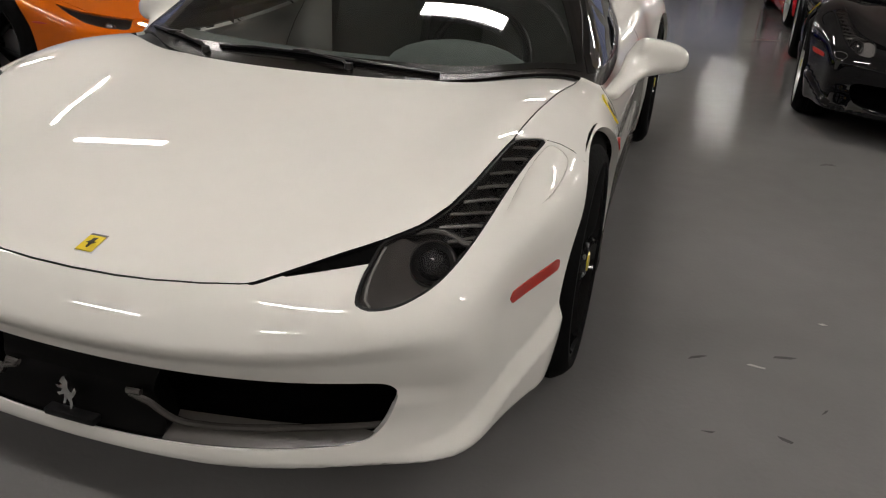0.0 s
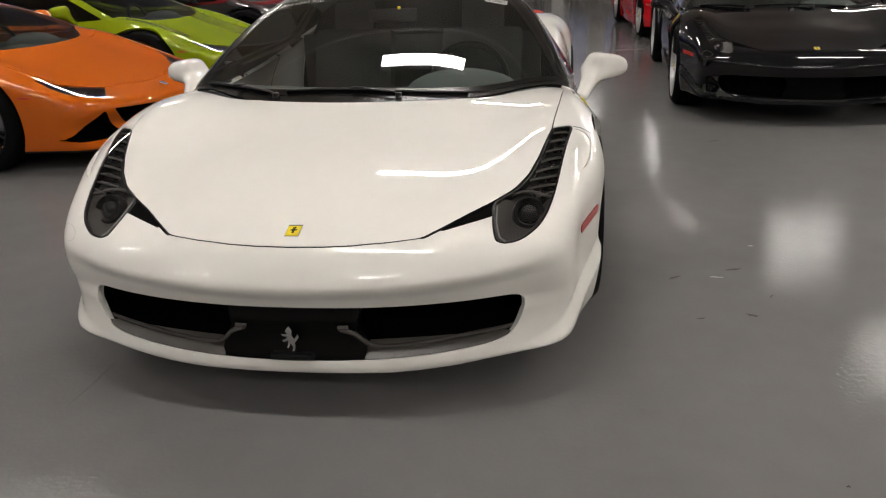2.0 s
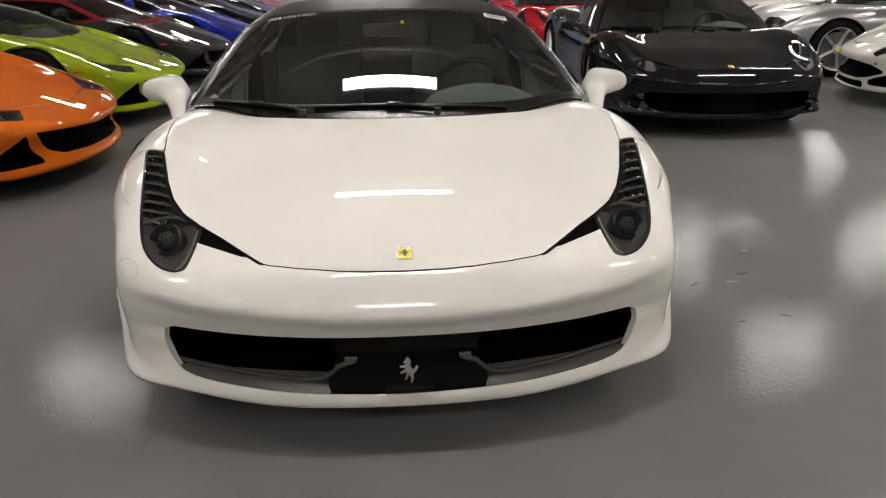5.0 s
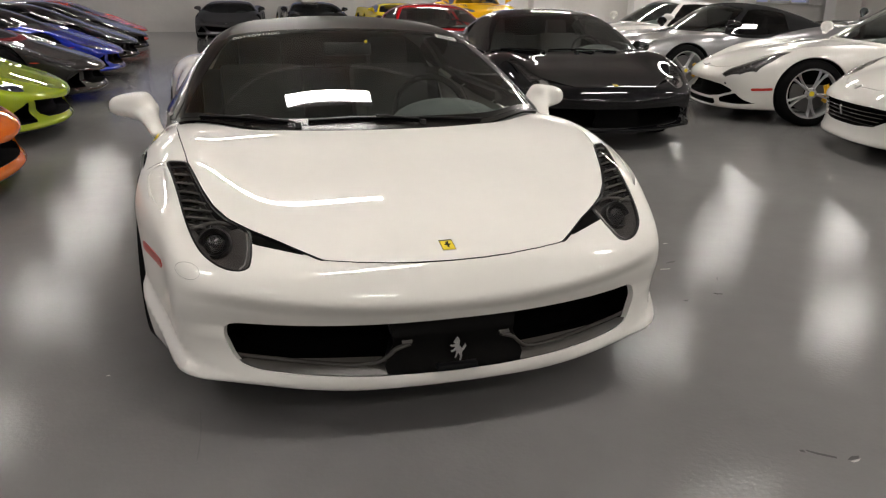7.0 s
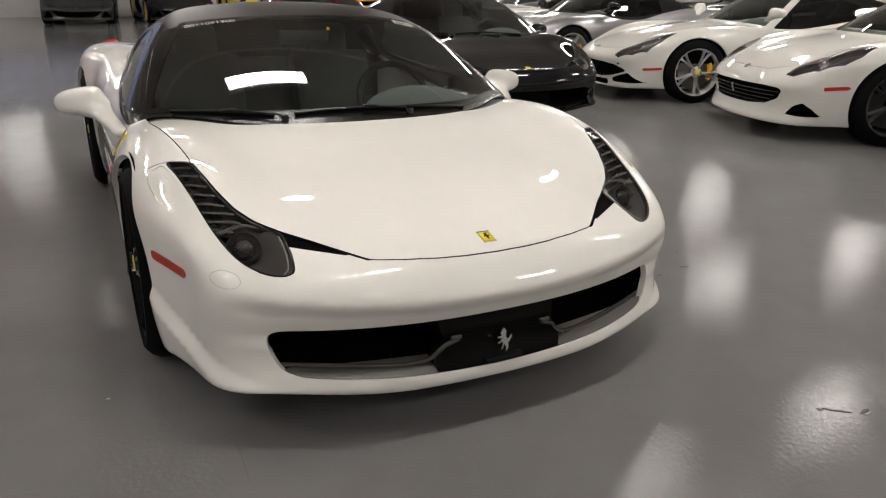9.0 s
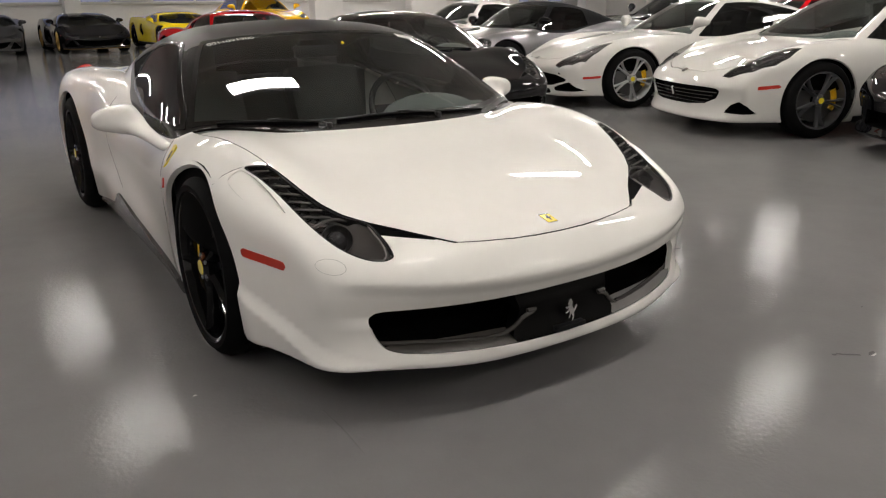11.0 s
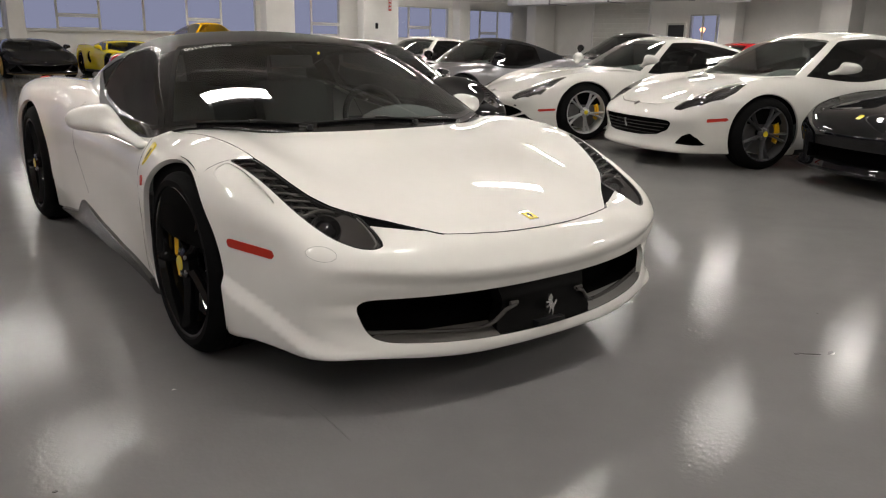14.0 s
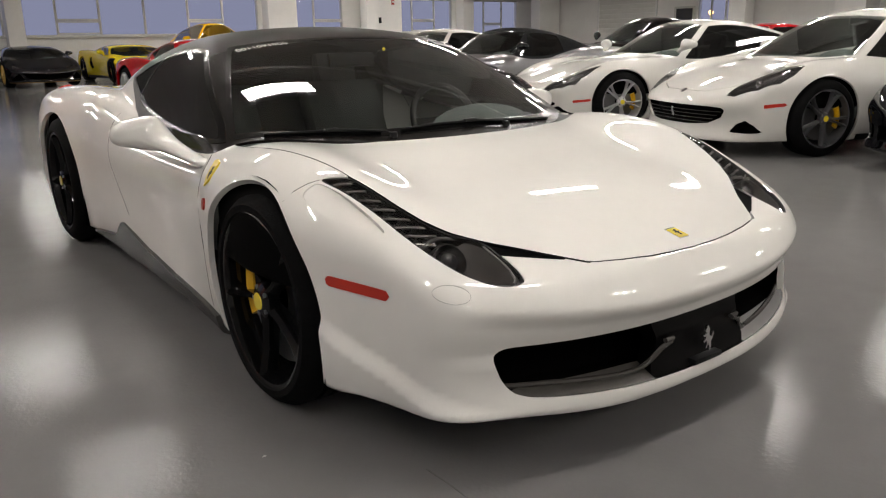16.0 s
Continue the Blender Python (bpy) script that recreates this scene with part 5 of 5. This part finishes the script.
WEDGE = dict(
    top=((-1.1, 0.30), (-1.0, 0.385), (-0.86, 0.455), (-0.5, 0.575), (-0.1, 0.70), (0.15, 0.765), (0.5, 0.81), (1.2, 0.86), (2.0, 0.90), (2.8, 0.93), (3.2, 0.93), (3.6, 0.88)),
    rise=((-1.2, 0.0), (-0.8, 0.0), (-0.4, 0.02), (0.0, 0.045), (0.4, 0.02), (0.9, 0.0), (1.6, 0.0), (2.4, 0.04), (3.0, 0.02), (3.5, 0.0)),
    wide=((-1.1, 0.84), (-0.75, 0.87), (-0.5, 0.905), (-0.2, 0.94), (0.0, 0.953), (0.4, 0.94), (0.8, 0.915), (1.2, 0.91), (1.7, 0.935), (2.2, 0.96), (2.7, 0.962), (3.2, 0.94), (3.6, 0.90)),
    face=((0.1, 0.06), (0.15, 0.0), (0.22, 0.03), (0.3, 0.05), (0.36, 0.01), (0.41, 0.0), (0.5, 0.04)),
    roof=((0.4, 1.03), (0.8, 1.06), (1.2, 1.08), (1.6, 1.07), (2.0, 1.035), (2.5, 0.98), (3.0, 0.935), (3.4, 0.90)),
    glasshouse=((0.0, 0.82), (0.4, 0.84), (0.9, 0.83), (1.5, 0.78), (2.2, 0.70), (3.0, 0.6)),
    crown=0.05, crest=0.76, crest_w=0.16, tumble=2.0, waist=0.56, tuck=0.6, scallop=0.045, door_y=1.15,
    nose=-1.0, nose_a=0.28, nose_b=0.12, tail=3.45, corner_r=0.10, edge_r=0.07, floor=0.13, sill=0.12,
    cowl=(-0.02, 0.735), cowl_c=0.22, screen=2.45, bow=0.2, lean=0.72, roof_crown=0.10, deck=(3.3, 0.90), back=3.4,
    axle=2.62, wheel_r=(0.342, 0.355), track=(0.93, 0.93), tyre_w=(0.25, 0.31), arch=(0.375, 0.39),
    window_end=1.55, rear_glass=(1.7, 2.9), mirror=((0.88, 0.62, 0.77), (1.06, 0.74, 0.87)), high=1.2, rim_r=0.262, well_out=0.80, well_r=-0.02,
)
GT = dict(
    top=((-1.1, 0.36), (-1.0, 0.47), (-0.88, 0.545), (-0.7, 0.615), (-0.3, 0.735), (0.1, 0.805), (0.5, 0.855), (1.0, 0.875), (2.0, 0.90), (2.7, 0.93), (3.2, 0.93), (3.6, 0.88)),
    rise=((-1.2, 0.0), (-0.85, 0.0), (-0.5, 0.045), (-0.25, 0.075), (0.05, 0.07), (0.4, 0.035), (0.8, 0.0), (1.6, 0.0), (2.4, 0.05), (3.0, 0.02), (3.6, 0.0)),
    wide=((-1.0, 0.78), (-0.75, 0.815), (-0.5, 0.86), (-0.2, 0.925), (0.0, 0.945), (0.4, 0.93), (0.9, 0.90), (1.4, 0.90), (2.0, 0.93), (2.6, 0.95), (3.1, 0.91), (3.6, 0.83)),
    face=((0.1, 0.06), (0.16, 0.0), (0.21, 0.01), (0.3, 0.03), (0.4, 0.015), (0.47, 0.0), (0.56, 0.04)),
    roof=((0.7, 1.18), (1.1, 1.245), (1.5, 1.275), (1.9, 1.265), (2.3, 1.20), (2.7, 1.10), (3.1, 0.98), (3.5, 0.90)),
    glasshouse=((0.4, 0.80), (0.9, 0.83), (1.5, 0.82), (2.1, 0.77), (2.7, 0.68), (3.3, 0.55)),
    crown=0.085, crest=0.77, crest_w=0.17, tumble=1.6, waist=0.60, tuck=0.5, scallop=0.03, door_y=1.3,
    nose=-0.97, nose_a=0.22, nose_b=0.26, tail=3.62, corner_r=0.16, edge_r=0.13, floor=0.15, sill=0.13,
    cowl=(0.55, 0.85), cowl_c=0.5, screen=1.75, bow=0.6, lean=0.55, roof_crown=0.14, deck=(3.4, 0.93), back=1.9,
    axle=2.72, wheel_r=(0.345, 0.352), track=(0.93, 0.92), tyre_w=(0.25, 0.30), arch=(0.375, 0.383),
    well_out=0.84, well_r=-0.01, window_end=2.55, rear_glass=(2.4, 3.2), mirror=((0.86, 0.78, 0.90), (1.06, 0.88, 0.985)), high=1.32,
)
TALL_GT = GT | dict(
    top=((-1.1, 0.36), (-1.0, 0.47), (-0.88, 0.555), (-0.7, 0.645), (-0.3, 0.77), (0.1, 0.84), (0.5, 0.885), (1.0, 0.90), (2.0, 0.92), (2.7, 0.94), (3.2, 0.93), (3.6, 0.88)),
    roof=((0.6, 1.22), (1.0, 1.285), (1.4, 1.32), (1.8, 1.31), (2.2, 1.24), (2.6, 1.13), (3.0, 1.0), (3.4, 0.92)),
    cowl=(0.22, 0.875), cowl_c=0.42, screen=1.85, mirror=((0.86, 0.74, 0.91), (1.06, 0.90, 0.965)), axle=2.67, tail=3.57,
)
ROADSTER = GT | dict(
    roof=((0.5, 1.15), (0.9, 1.215), (1.2, 1.24), (1.6, 1.21), (2.0, 1.12), (2.4, 1.0), (2.8, 0.9), (3.3, 0.85)),
    cowl=(0.35, 0.83), screen=1.6, axle=2.5, tail=3.35, deck=(2.9, 0.88), window_end=1.7, rear_glass=(1.8, 2.3), mirror=((0.86, 0.62, 0.88), (1.06, 0.70, 0.96)),
)
SUV = GT | dict(
    top=((-1.1, 0.6), (-1.0, 0.78), (-0.85, 0.90), (-0.5, 0.98), (0.0, 1.05), (0.5, 1.10), (1.5, 1.12), (2.5, 1.14), (3.3, 1.12), (3.9, 1.05)),
    roof=((0.6, 1.5), (1.0, 1.59), (1.5, 1.64), (2.2, 1.62), (2.8, 1.55), (3.4, 1.42), (4.0, 1.2)),
    glasshouse=((0.4, 0.90), (1.0, 0.92), (2.0, 0.90), (3.0, 0.84), (3.8, 0.75)),
    face=((0.2, 0.06), (0.28, 0.0), (0.5, 0.02), (0.7, 0.0), (0.85, 0.04)),
    cowl=(0.45, 1.10), screen=1.25, lean=0.5, axle=3.0, tail=4.05, deck=(3.95, 1.12), back=0.9, floor=0.25, sill=0.25, waist=0.8,
    wheel_r=(0.385, 0.385), arch=(0.42, 0.42), track=(0.95, 0.95), window_end=3.2, rear_glass=(3.3, 3.9), mirror=((0.9, 0.7, 1.12), (1.1, 0.78, 1.22)), high=1.7, rim_r=0.29,
)
ROUND = GT | dict(
    arch_in=0.55,
    top=((-1.1, 0.36), (-1.0, 0.50), (-0.9, 0.585), (-0.6, 0.68), (-0.2, 0.75), (0.2, 0.81), (0.5, 0.84), (1.2, 0.87), (2.2, 0.88), (2.8, 0.86), (3.4, 0.75)),
    rise=((-1.2, 0.0), (-0.8, 0.02), (-0.4, 0.06), (0.0, 0.05), (0.5, 0.0), (1.6, 0.0), (2.3, 0.05), (3.0, 0.0)),
    cowl=(0.30, 0.82), screen=1.7, axle=2.48, tail=3.35, roof=((0.5, 1.17), (0.9, 1.24), (1.3, 1.28), (1.7, 1.25), (2.2, 1.12), (2.7, 0.97), (3.2, 0.82)), mirror=((0.84, 0.55, 0.88), (1.03, 0.62, 0.97)),
)

LOOKS = dict(
    wedge=dict(
        head=[(0.465, -0.70), (0.60, -0.79), (0.645, -0.785), (0.74, -0.725), (0.795, -0.64), (0.795, -0.53), (0.775, -0.40), (0.70, -0.53), (0.58, -0.63)],
        intakes=[[(-0.2, 0.350), (0.0, 0.350), (0.35, 0.372), (0.655, 0.392), (0.52, 0.262), (0.42, 0.225), (0.2, 0.215), (-0.2, 0.215)], [(0.705, 0.385), (0.765, 0.33), (0.875, 0.222), (0.86, 0.202), (0.60, 0.202), (0.585, 0.225)]],
        mark=[(-0.50, 0.485), (-0.36, 0.50), (-0.36, 0.515), (-0.50, 0.497)], hood=[(-0.2, -0.80), (0.0, -0.80), (0.22, -0.775), (0.26, -0.745), (0.5, -0.70), (0.66, -0.56), (0.74, -0.3), (0.74, 0.2), (-0.2, 0.2)], lip=0.15),
    gt=dict(
        head=[(0.575, -0.845), (0.65, -0.825), (0.775, -0.71), (0.84, -0.57), (0.855, -0.42), (0.82, -0.22), (0.785, -0.30), (0.73, -0.44), (0.655, -0.58), (0.585, -0.74)],
        intakes=[[(-0.2, 0.425), (0.0, 0.425), (0.42, 0.418), (0.60, 0.40), (0.69, 0.365), (0.735, 0.335), (0.55, 0.275), (0.40, 0.255), (-0.2, 0.25)], [(0.56, 0.252), (0.745, 0.318), (0.83, 0.215), (0.80, 0.205), (0.60, 0.212)], [(-0.2, 0.225), (0.40, 0.230), (0.50, 0.235), (0.55, 0.19), (0.52, 0.165), (-0.2, 0.16)]],
        mark=[(-0.60, 0.350), (-0.39, 0.364), (-0.39, 0.392), (-0.60, 0.380)], hood=[(-0.2, -0.86), (0.0, -0.86), (0.3, -0.83), (0.5, -0.74), (0.62, -0.56), (0.72, -0.3), (0.74, 0.0), (0.74, 0.55), (-0.2, 0.5)]),
    slatted=dict(
        head=[(0.575, -0.80), (0.66, -0.775), (0.79, -0.63), (0.855, -0.46), (0.86, -0.32), (0.81, -0.16), (0.765, -0.26), (0.695, -0.38), (0.625, -0.50), (0.575, -0.66)],
        intakes=[[(-0.2, 0.46), (0.0, 0.46), (0.45, 0.46), (0.59, 0.452), (0.625, 0.43), (0.58, 0.36), (0.46, 0.305), (0.25, 0.285), (-0.2, 0.28)], [(0.655, 0.24), (0.70, 0.31), (0.76, 0.345), (0.80, 0.30), (0.825, 0.225)]],
        mark=[(-0.60, 0.450), (-0.39, 0.466), (-0.39, 0.496), (-0.60, 0.482)], hood=[(-0.2, -0.84), (0.0, -0.84), (0.3, -0.82), (0.5, -0.72), (0.62, -0.54), (0.72, -0.28), (0.76, 0.0), (0.76, 0.5), (-0.2, 0.5)], slats=4),
    plain=dict(
        head=[(0.50, -0.80), (0.62, -0.78), (0.74, -0.62), (0.78, -0.45), (0.70, -0.43), (0.58, -0.55), (0.5, -0.68)],
        intakes=[[(-0.2, 0.36), (0.0, 0.36), (0.5, 0.36), (0.5, 0.24), (-0.2, 0.22)], [(0.56, 0.22), (0.78, 0.22), (0.78, 0.36), (0.58, 0.36)]],
        mark=[(-0.56, 0.445), (-0.42, 0.452), (-0.42, 0.47), (-0.56, 0.463)], hood=None),
)


def plain_detail(look_, badge=True, lip_mat=None, clear=0.62):
    """Lamps, intakes, markers and shut line of a parked car."""

    def detail(thing, form, shell):
        fld = form.body
        up = form.s["top"][2][1] - 0.53
        for poly in look_["intakes"]:
            poly = [(a, b + (up if up > 0.2 else 0)) for a, b in poly]
            hole, shell = shell.cut(front_field(poly, -0.35))
            for sgn, s in halves(hole) if poly[0][0] > 0 else ((1, hole),):
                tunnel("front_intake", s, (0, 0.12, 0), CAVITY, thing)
        if look_.get("slats"):
            for k in range(look_["slats"]):
                z = 0.31 + 0.034 * k
                pts = [(x, fld_y(fld, x, z) + 0.015, z) for x in np.linspace(-0.44 - 0.045 * k, 0.44 + 0.045 * k, 15)]
                part("grille_slat", tube_bm(pts, 0.008, 6, flat=0.6), SATIN, thing)
            q, n = on_surface(fld, (0, -1.3, 0.385), (0, 1, 0), 0.8)
            plate_on("grille_emblem", ellipse(0.018, 0.045), q, n, (0, 0, 1), CHROME, thing, 0.008)
        lamp, shell = shell.cut(top_field(look_["head"], 0.4))
        for sgn, s in halves(lamp):
            d = lambda v: inside(np.abs(v[:, 0]), v[:, 1], look_["head"])
            o = panel("headlight", moved(s, 0.001), LENS, thing, "dark headlight under a clear lens", lip=0.02)
            panel("lamp_bowl", moved(s, lambda v: 0.012 + 0.03 * step(-d(v), 0.0, 0.03)), LAMP_DARK, o, lip=0)
            cx = float(np.mean([p[0] for p in look_["head"]])) - 0.02
            cy = float(np.mean([p[1] for p in look_["head"]])) - 0.06
            q, n = on_surface(fld, (cx, cy, 1.3), (0, 0, -1), 1.2)
            b = part("lamp_unit", lathe_bm([(0.03, 0.036), (0.0, 0.036), (-0.010, 0.032), (-0.004, 0.026), (-0.014, 0.014), (-0.016, 0.0001)], 20, axis="y"), CHROME, o)
            b.matrix_basis = pose(sgn * cx, cy, q.z - 0.03, -20, 0, sgn * 15)
        mk, shell = shell.cut(side_field([(a, b + (up if up > 0.2 else 0)) for a, b in look_["mark"]], 0.6))
        for sgn, s in halves(mk):
            panel("side_marker", moved(s, -0.003), MARKER, thing, "red side marker light", lip=0.006)
        if look_["hood"]:
            cowl = lambda v: v[:, 1] - form.s["cowl"][0] - form.s["cowl_c"] * v[:, 0] ** 2
            hd = lambda v: np.where(v[:, 2] > 0.42, np.maximum(inside(np.abs(v[:, 0]), v[:, 1], look_["hood"]), cowl(v) + 0.03), 1.0)
            hood, shell = shell.cut(hd)
            hood, _ = hood.cut(lambda v: hd(v) + 0.006)
            panel("bonnet", hood, form.s["paint"], thing, lip=0.02)
            # Added near-black backing that darkens the gap round the bonnet.
            bk = skin(lambda v: np.maximum(form.lower(v) + 0.065, np.maximum(np.maximum(cowl(v) + 0.08, 0.42 - v[:, 2]), 0.01 - inside(np.abs(v[:, 0]), v[:, 1], look_["head"]))), (-1, -1.0, 0.4), (1, 0.9, 1.0), 0.04)
            link_mesh("inner_panel", bk.v, bk.f, CAVITY, thing)
        if lip_mat:
            lip, shell = shell.cut(lambda v: np.maximum(v[:, 2] - look_.get("lip", 0.16), v[:, 1] + 0.3))
            panel("front_lip", lip, lip_mat, thing, lip=0.02)
        if badge:
            q, n = on_surface(fld, (0, form.s["nose"] + 0.13, 1.4), (0, 0, -1), 1.4)
            plate_on("bonnet_badge", [(-0.022, -0.03), (0.022, -0.03), (0.024, 0.02), (0.0, 0.03), (-0.024, 0.02)], q, n, (0, 1, 0), badge, thing, 0.004)
        sill, shell = shell.cut(lambda v: np.maximum(np.maximum(v[:, 2] - 0.185 - (0.1 if up > 0.2 else 0), 0.4 - v[:, 1]), np.maximum(v[:, 1] - form.s["axle"] + 0.4, 0.5 - np.abs(v[:, 0]))))
        for sgn, s in halves(sill):
            panel("side_sill", moved(s, -0.01), TRIM, thing, lip=0.02)
        if form.s is WEDGE:
            vent, shell = shell.cut(side_field([(1.62, 0.42), (1.78, 0.36), (1.92, 0.50), (1.86, 0.72), (1.74, 0.74)], 0.5))
            for sgn, s in halves(vent):
                panel("side_intake", moved(s, 0.05), CAVITY, thing, lip=0)
        return shell

    return detail


def fld_y(fld, x, z):
    q, _ = on_surface(fld, (x, -1.3, z), (0, 1, 0), 1.2)
    return q.y


def recolour(thing, swap):
    """Gives a copied car its own paint."""
    for o in thing.children_recursive:
        if o.type == "MESH":
            for slot in o.material_slots:
                if slot.material in swap:
                    m = swap[slot.material]
                    slot.link = "OBJECT"
                    slot.material = m


def place(car, x, y, rz):
    car.matrix_basis = pose(x, y, 0, 0, 0, rz)
    return car


WEDGE["paint"] = ORANGE
DEEP_GLASS = glass_material("deep_tinted_glass", (0.36, 0.38, 0.37), 0.8)
orange = build_car("orange_supercar", WEDGE, 0.022, ORANGE, ORANGE, rim_mat=RIM_BLACK, glass=DEEP_GLASS, detail=plain_detail(LOOKS["wedge"], CHROME, TRIM), caliper=RED_CALIPER, twin=True)
place(orange, -2.90, 2.62, 87)
tagged(orange, "orange wedge-shaped supercar with black wheels and orange calipers", "car", "parked cars")


def repaint(name, label, source, old, new_paint, x, y, rz, extra=None, tall=1.0):
    c = copy_thing(source, pose(x, y, 0, 0, 0, rz) @ Matrix.Diagonal((1, 1, tall, 1)))
    c.name = name
    recolour(c, {old: new_paint} | (extra or {}))
    return tagged(c, label, "car", "parked cars")


def roof_paint(car, mat):
    for o in car.children:
        if o.name.startswith("roof"):
            o.material_slots[0].link = "OBJECT"
            o.material_slots[0].material = mat


lime = repaint("lime_supercar", "lime green wedge-shaped supercar with tinted windows", orange, ORANGE, LIME, -2.95, 5.0, 88)
grey = repaint("grey_supercar", "dark grey supercar with a red fabric roof", orange, ORANGE, GREY, -2.95, 7.75, 88)
roof_paint(grey, RED_TOP)
blue = repaint("blue_supercar", "deep blue supercar with black roof and tinted windows", orange, ORANGE, BLUE, -3.0, 10.55, 88)
roof_paint(blue, BLACK_PAINT)
repaint("black_supercar", "glossy black wedge-shaped supercar parked in the row", orange, ORANGE, BLACK_PAINT, -3.0, 13.3, 88)
repaint("graphite_supercar", "dark graphite supercar with silver lamps in the row", orange, ORANGE, GREY, -3.0, 16.0, 88)
repaint("scarlet_supercar", "scarlet red supercar at the end of the row", orange, ORANGE, SCARLET, -3.2, 18.8, 88)
repaint("matt_black_supercar", "matt black supercar parked before the far wall", orange, ORANGE, MATT_BLACK, -0.12, 22.02, -6)
gold = repaint("black_gold_supercar", "glossy black supercar with gold lip and gold wheels", orange, ORANGE, BLACK_PAINT, 2.56, 21.87, 2, {RIM_BLACK: GOLD, TRIM: TRIM})
for o in gold.children:
    if o.name.startswith("front_lip"):
        o.material_slots[0].link = "OBJECT"
        o.material_slots[0].material = GOLD
yellow = repaint("yellow_supercar", "yellow supercar with black windows near the far wall", orange, ORANGE, YELLOW_PAINT, 5.32, 21.86, 3)

BLACK_BERLINETTA = {k: v for k, v in BERLINETTA.items() if k != "pillar_end"} | dict(paint=BLACK_PAINT)
black = build_car("black_sports_car", BLACK_BERLINETTA, 0.022, BLACK_PAINT, BLACK_PAINT, rim_mat=RIM_SILVER, detail=hero_detail)
place(black, 2.74, 3.97, -4)
recolour(black, {PANEL_BLACK: CAVITY, CARBON: BLACK_PAINT, LAMP_BLACK: PALE_EDGE})
tagged(black, "glossy black mid-engined sports coupe with yellow bonnet badge", "car", "parked cars")
red = repaint("red_sports_car", "bright red mid-engined sports coupe with tinted glass", black, BLACK_PAINT, RED, 3.08, 9.45, 2)

GT["paint"] = TALL_GT["paint"] = DIMMED_WHITE
white_gt = build_car("white_grand_tourer", GT, 0.022, DIMMED_WHITE, DIMMED_WHITE, rim_mat=RIM_SILVER, detail=plain_detail(LOOKS["gt"], CHROME), twin=True)
place(white_gt, 5.66, 4.72, -109)
tagged(white_gt, "white front-engined grand tourer with silver five-spoke wheels", "car", "parked cars")
RIM_GRAPHITE = material("graphite_alloy", (0.10, 0.10, 0.105), rough=0.3, metal=0.3)
white_cabrio = build_car("white_hardtop_convertible", TALL_GT, 0.022, DIMMED_WHITE, DIMMED_WHITE, rim_mat=RIM_GRAPHITE, detail=plain_detail(LOOKS["slatted"], CHROME), twin=True)
place(white_cabrio, 5.42, 2.2, -110)
tagged(white_cabrio, "white hardtop convertible with slatted black grille and dark wheels", "car", "parked cars")

ROADSTER["paint"] = SILVER
roadster = build_car("silver_roadster", ROADSTER, 0.03, SILVER, FABRIC, rim_mat=RIM_SILVER, detail=plain_detail(LOOKS["plain"], CHROME), mirror_mat=BLACK_PAINT)
place(roadster, 5.6, 7.45, -91)
tagged(roadster, "silver roadster with a closed black fabric roof", "car", "parked cars")
repaint("white_coupe", "white coupe with dark side windows", white_gt, DIMMED_WHITE, DIMMED_WHITE, 6.3, 10.55, -88)
SUV["paint"] = AMBER_PAINT
suv = build_car("yellow_suv", SUV, 0.035, AMBER_PAINT, AMBER_PAINT, rim_mat=RIM_BLACK, detail=plain_detail(LOOKS["plain"], CHROME))
place(suv, 7.03, 19.24, -1.5)
tagged(suv, "amber yellow sport utility vehicle with dark glass", "car", "parked cars")
repaint("black_sedan", "black fastback with roof carrier and dark glass", white_gt, DIMMED_WHITE, BLACK_PAINT, 10.35, 9.15, -112, tall=1.13)
ROUND["paint"] = BLACK_PAINT
round_car = build_car("black_rear_engined_coupe", ROUND, 0.025, BLACK_PAINT, BLACK_PAINT, rim_mat=RIM_BLACK, detail=plain_detail(LOOKS["plain"], BADGE_YELLOW))
place(round_car, 5.42, -0.05, -112)
tagged(round_car, "glossy black coupe with rounded lamps and low nose", "car", "parked cars")
repaint("red_grand_tourer", "red grand tourer with dark glass in the rear row", white_gt, DIMMED_WHITE, RED, 11.7, 7.4, -115)

# lamp outside the far window
glow = part("outdoor_lamp", lathe_bm([(0.10, 0.0001), (0.088, 0.05), (0.04, 0.092), (0.0, 0.10), (-0.04, 0.092), (-0.088, 0.05), (-0.10, 0.0001)], 20, axis="y", move=(27.5, 17.75, 1.95)), material("sodium_glow", (1.0, 0.42, 0.13), emit=9.0))
part("lamp_post", tube_bm([(27.5, 17.75, -1.0), (27.5, 17.75, 1.85)], 0.04, 8), STEEL, glow)
tagged(glow, "glowing orange globe lamp outside the far window", "outdoor lamp")
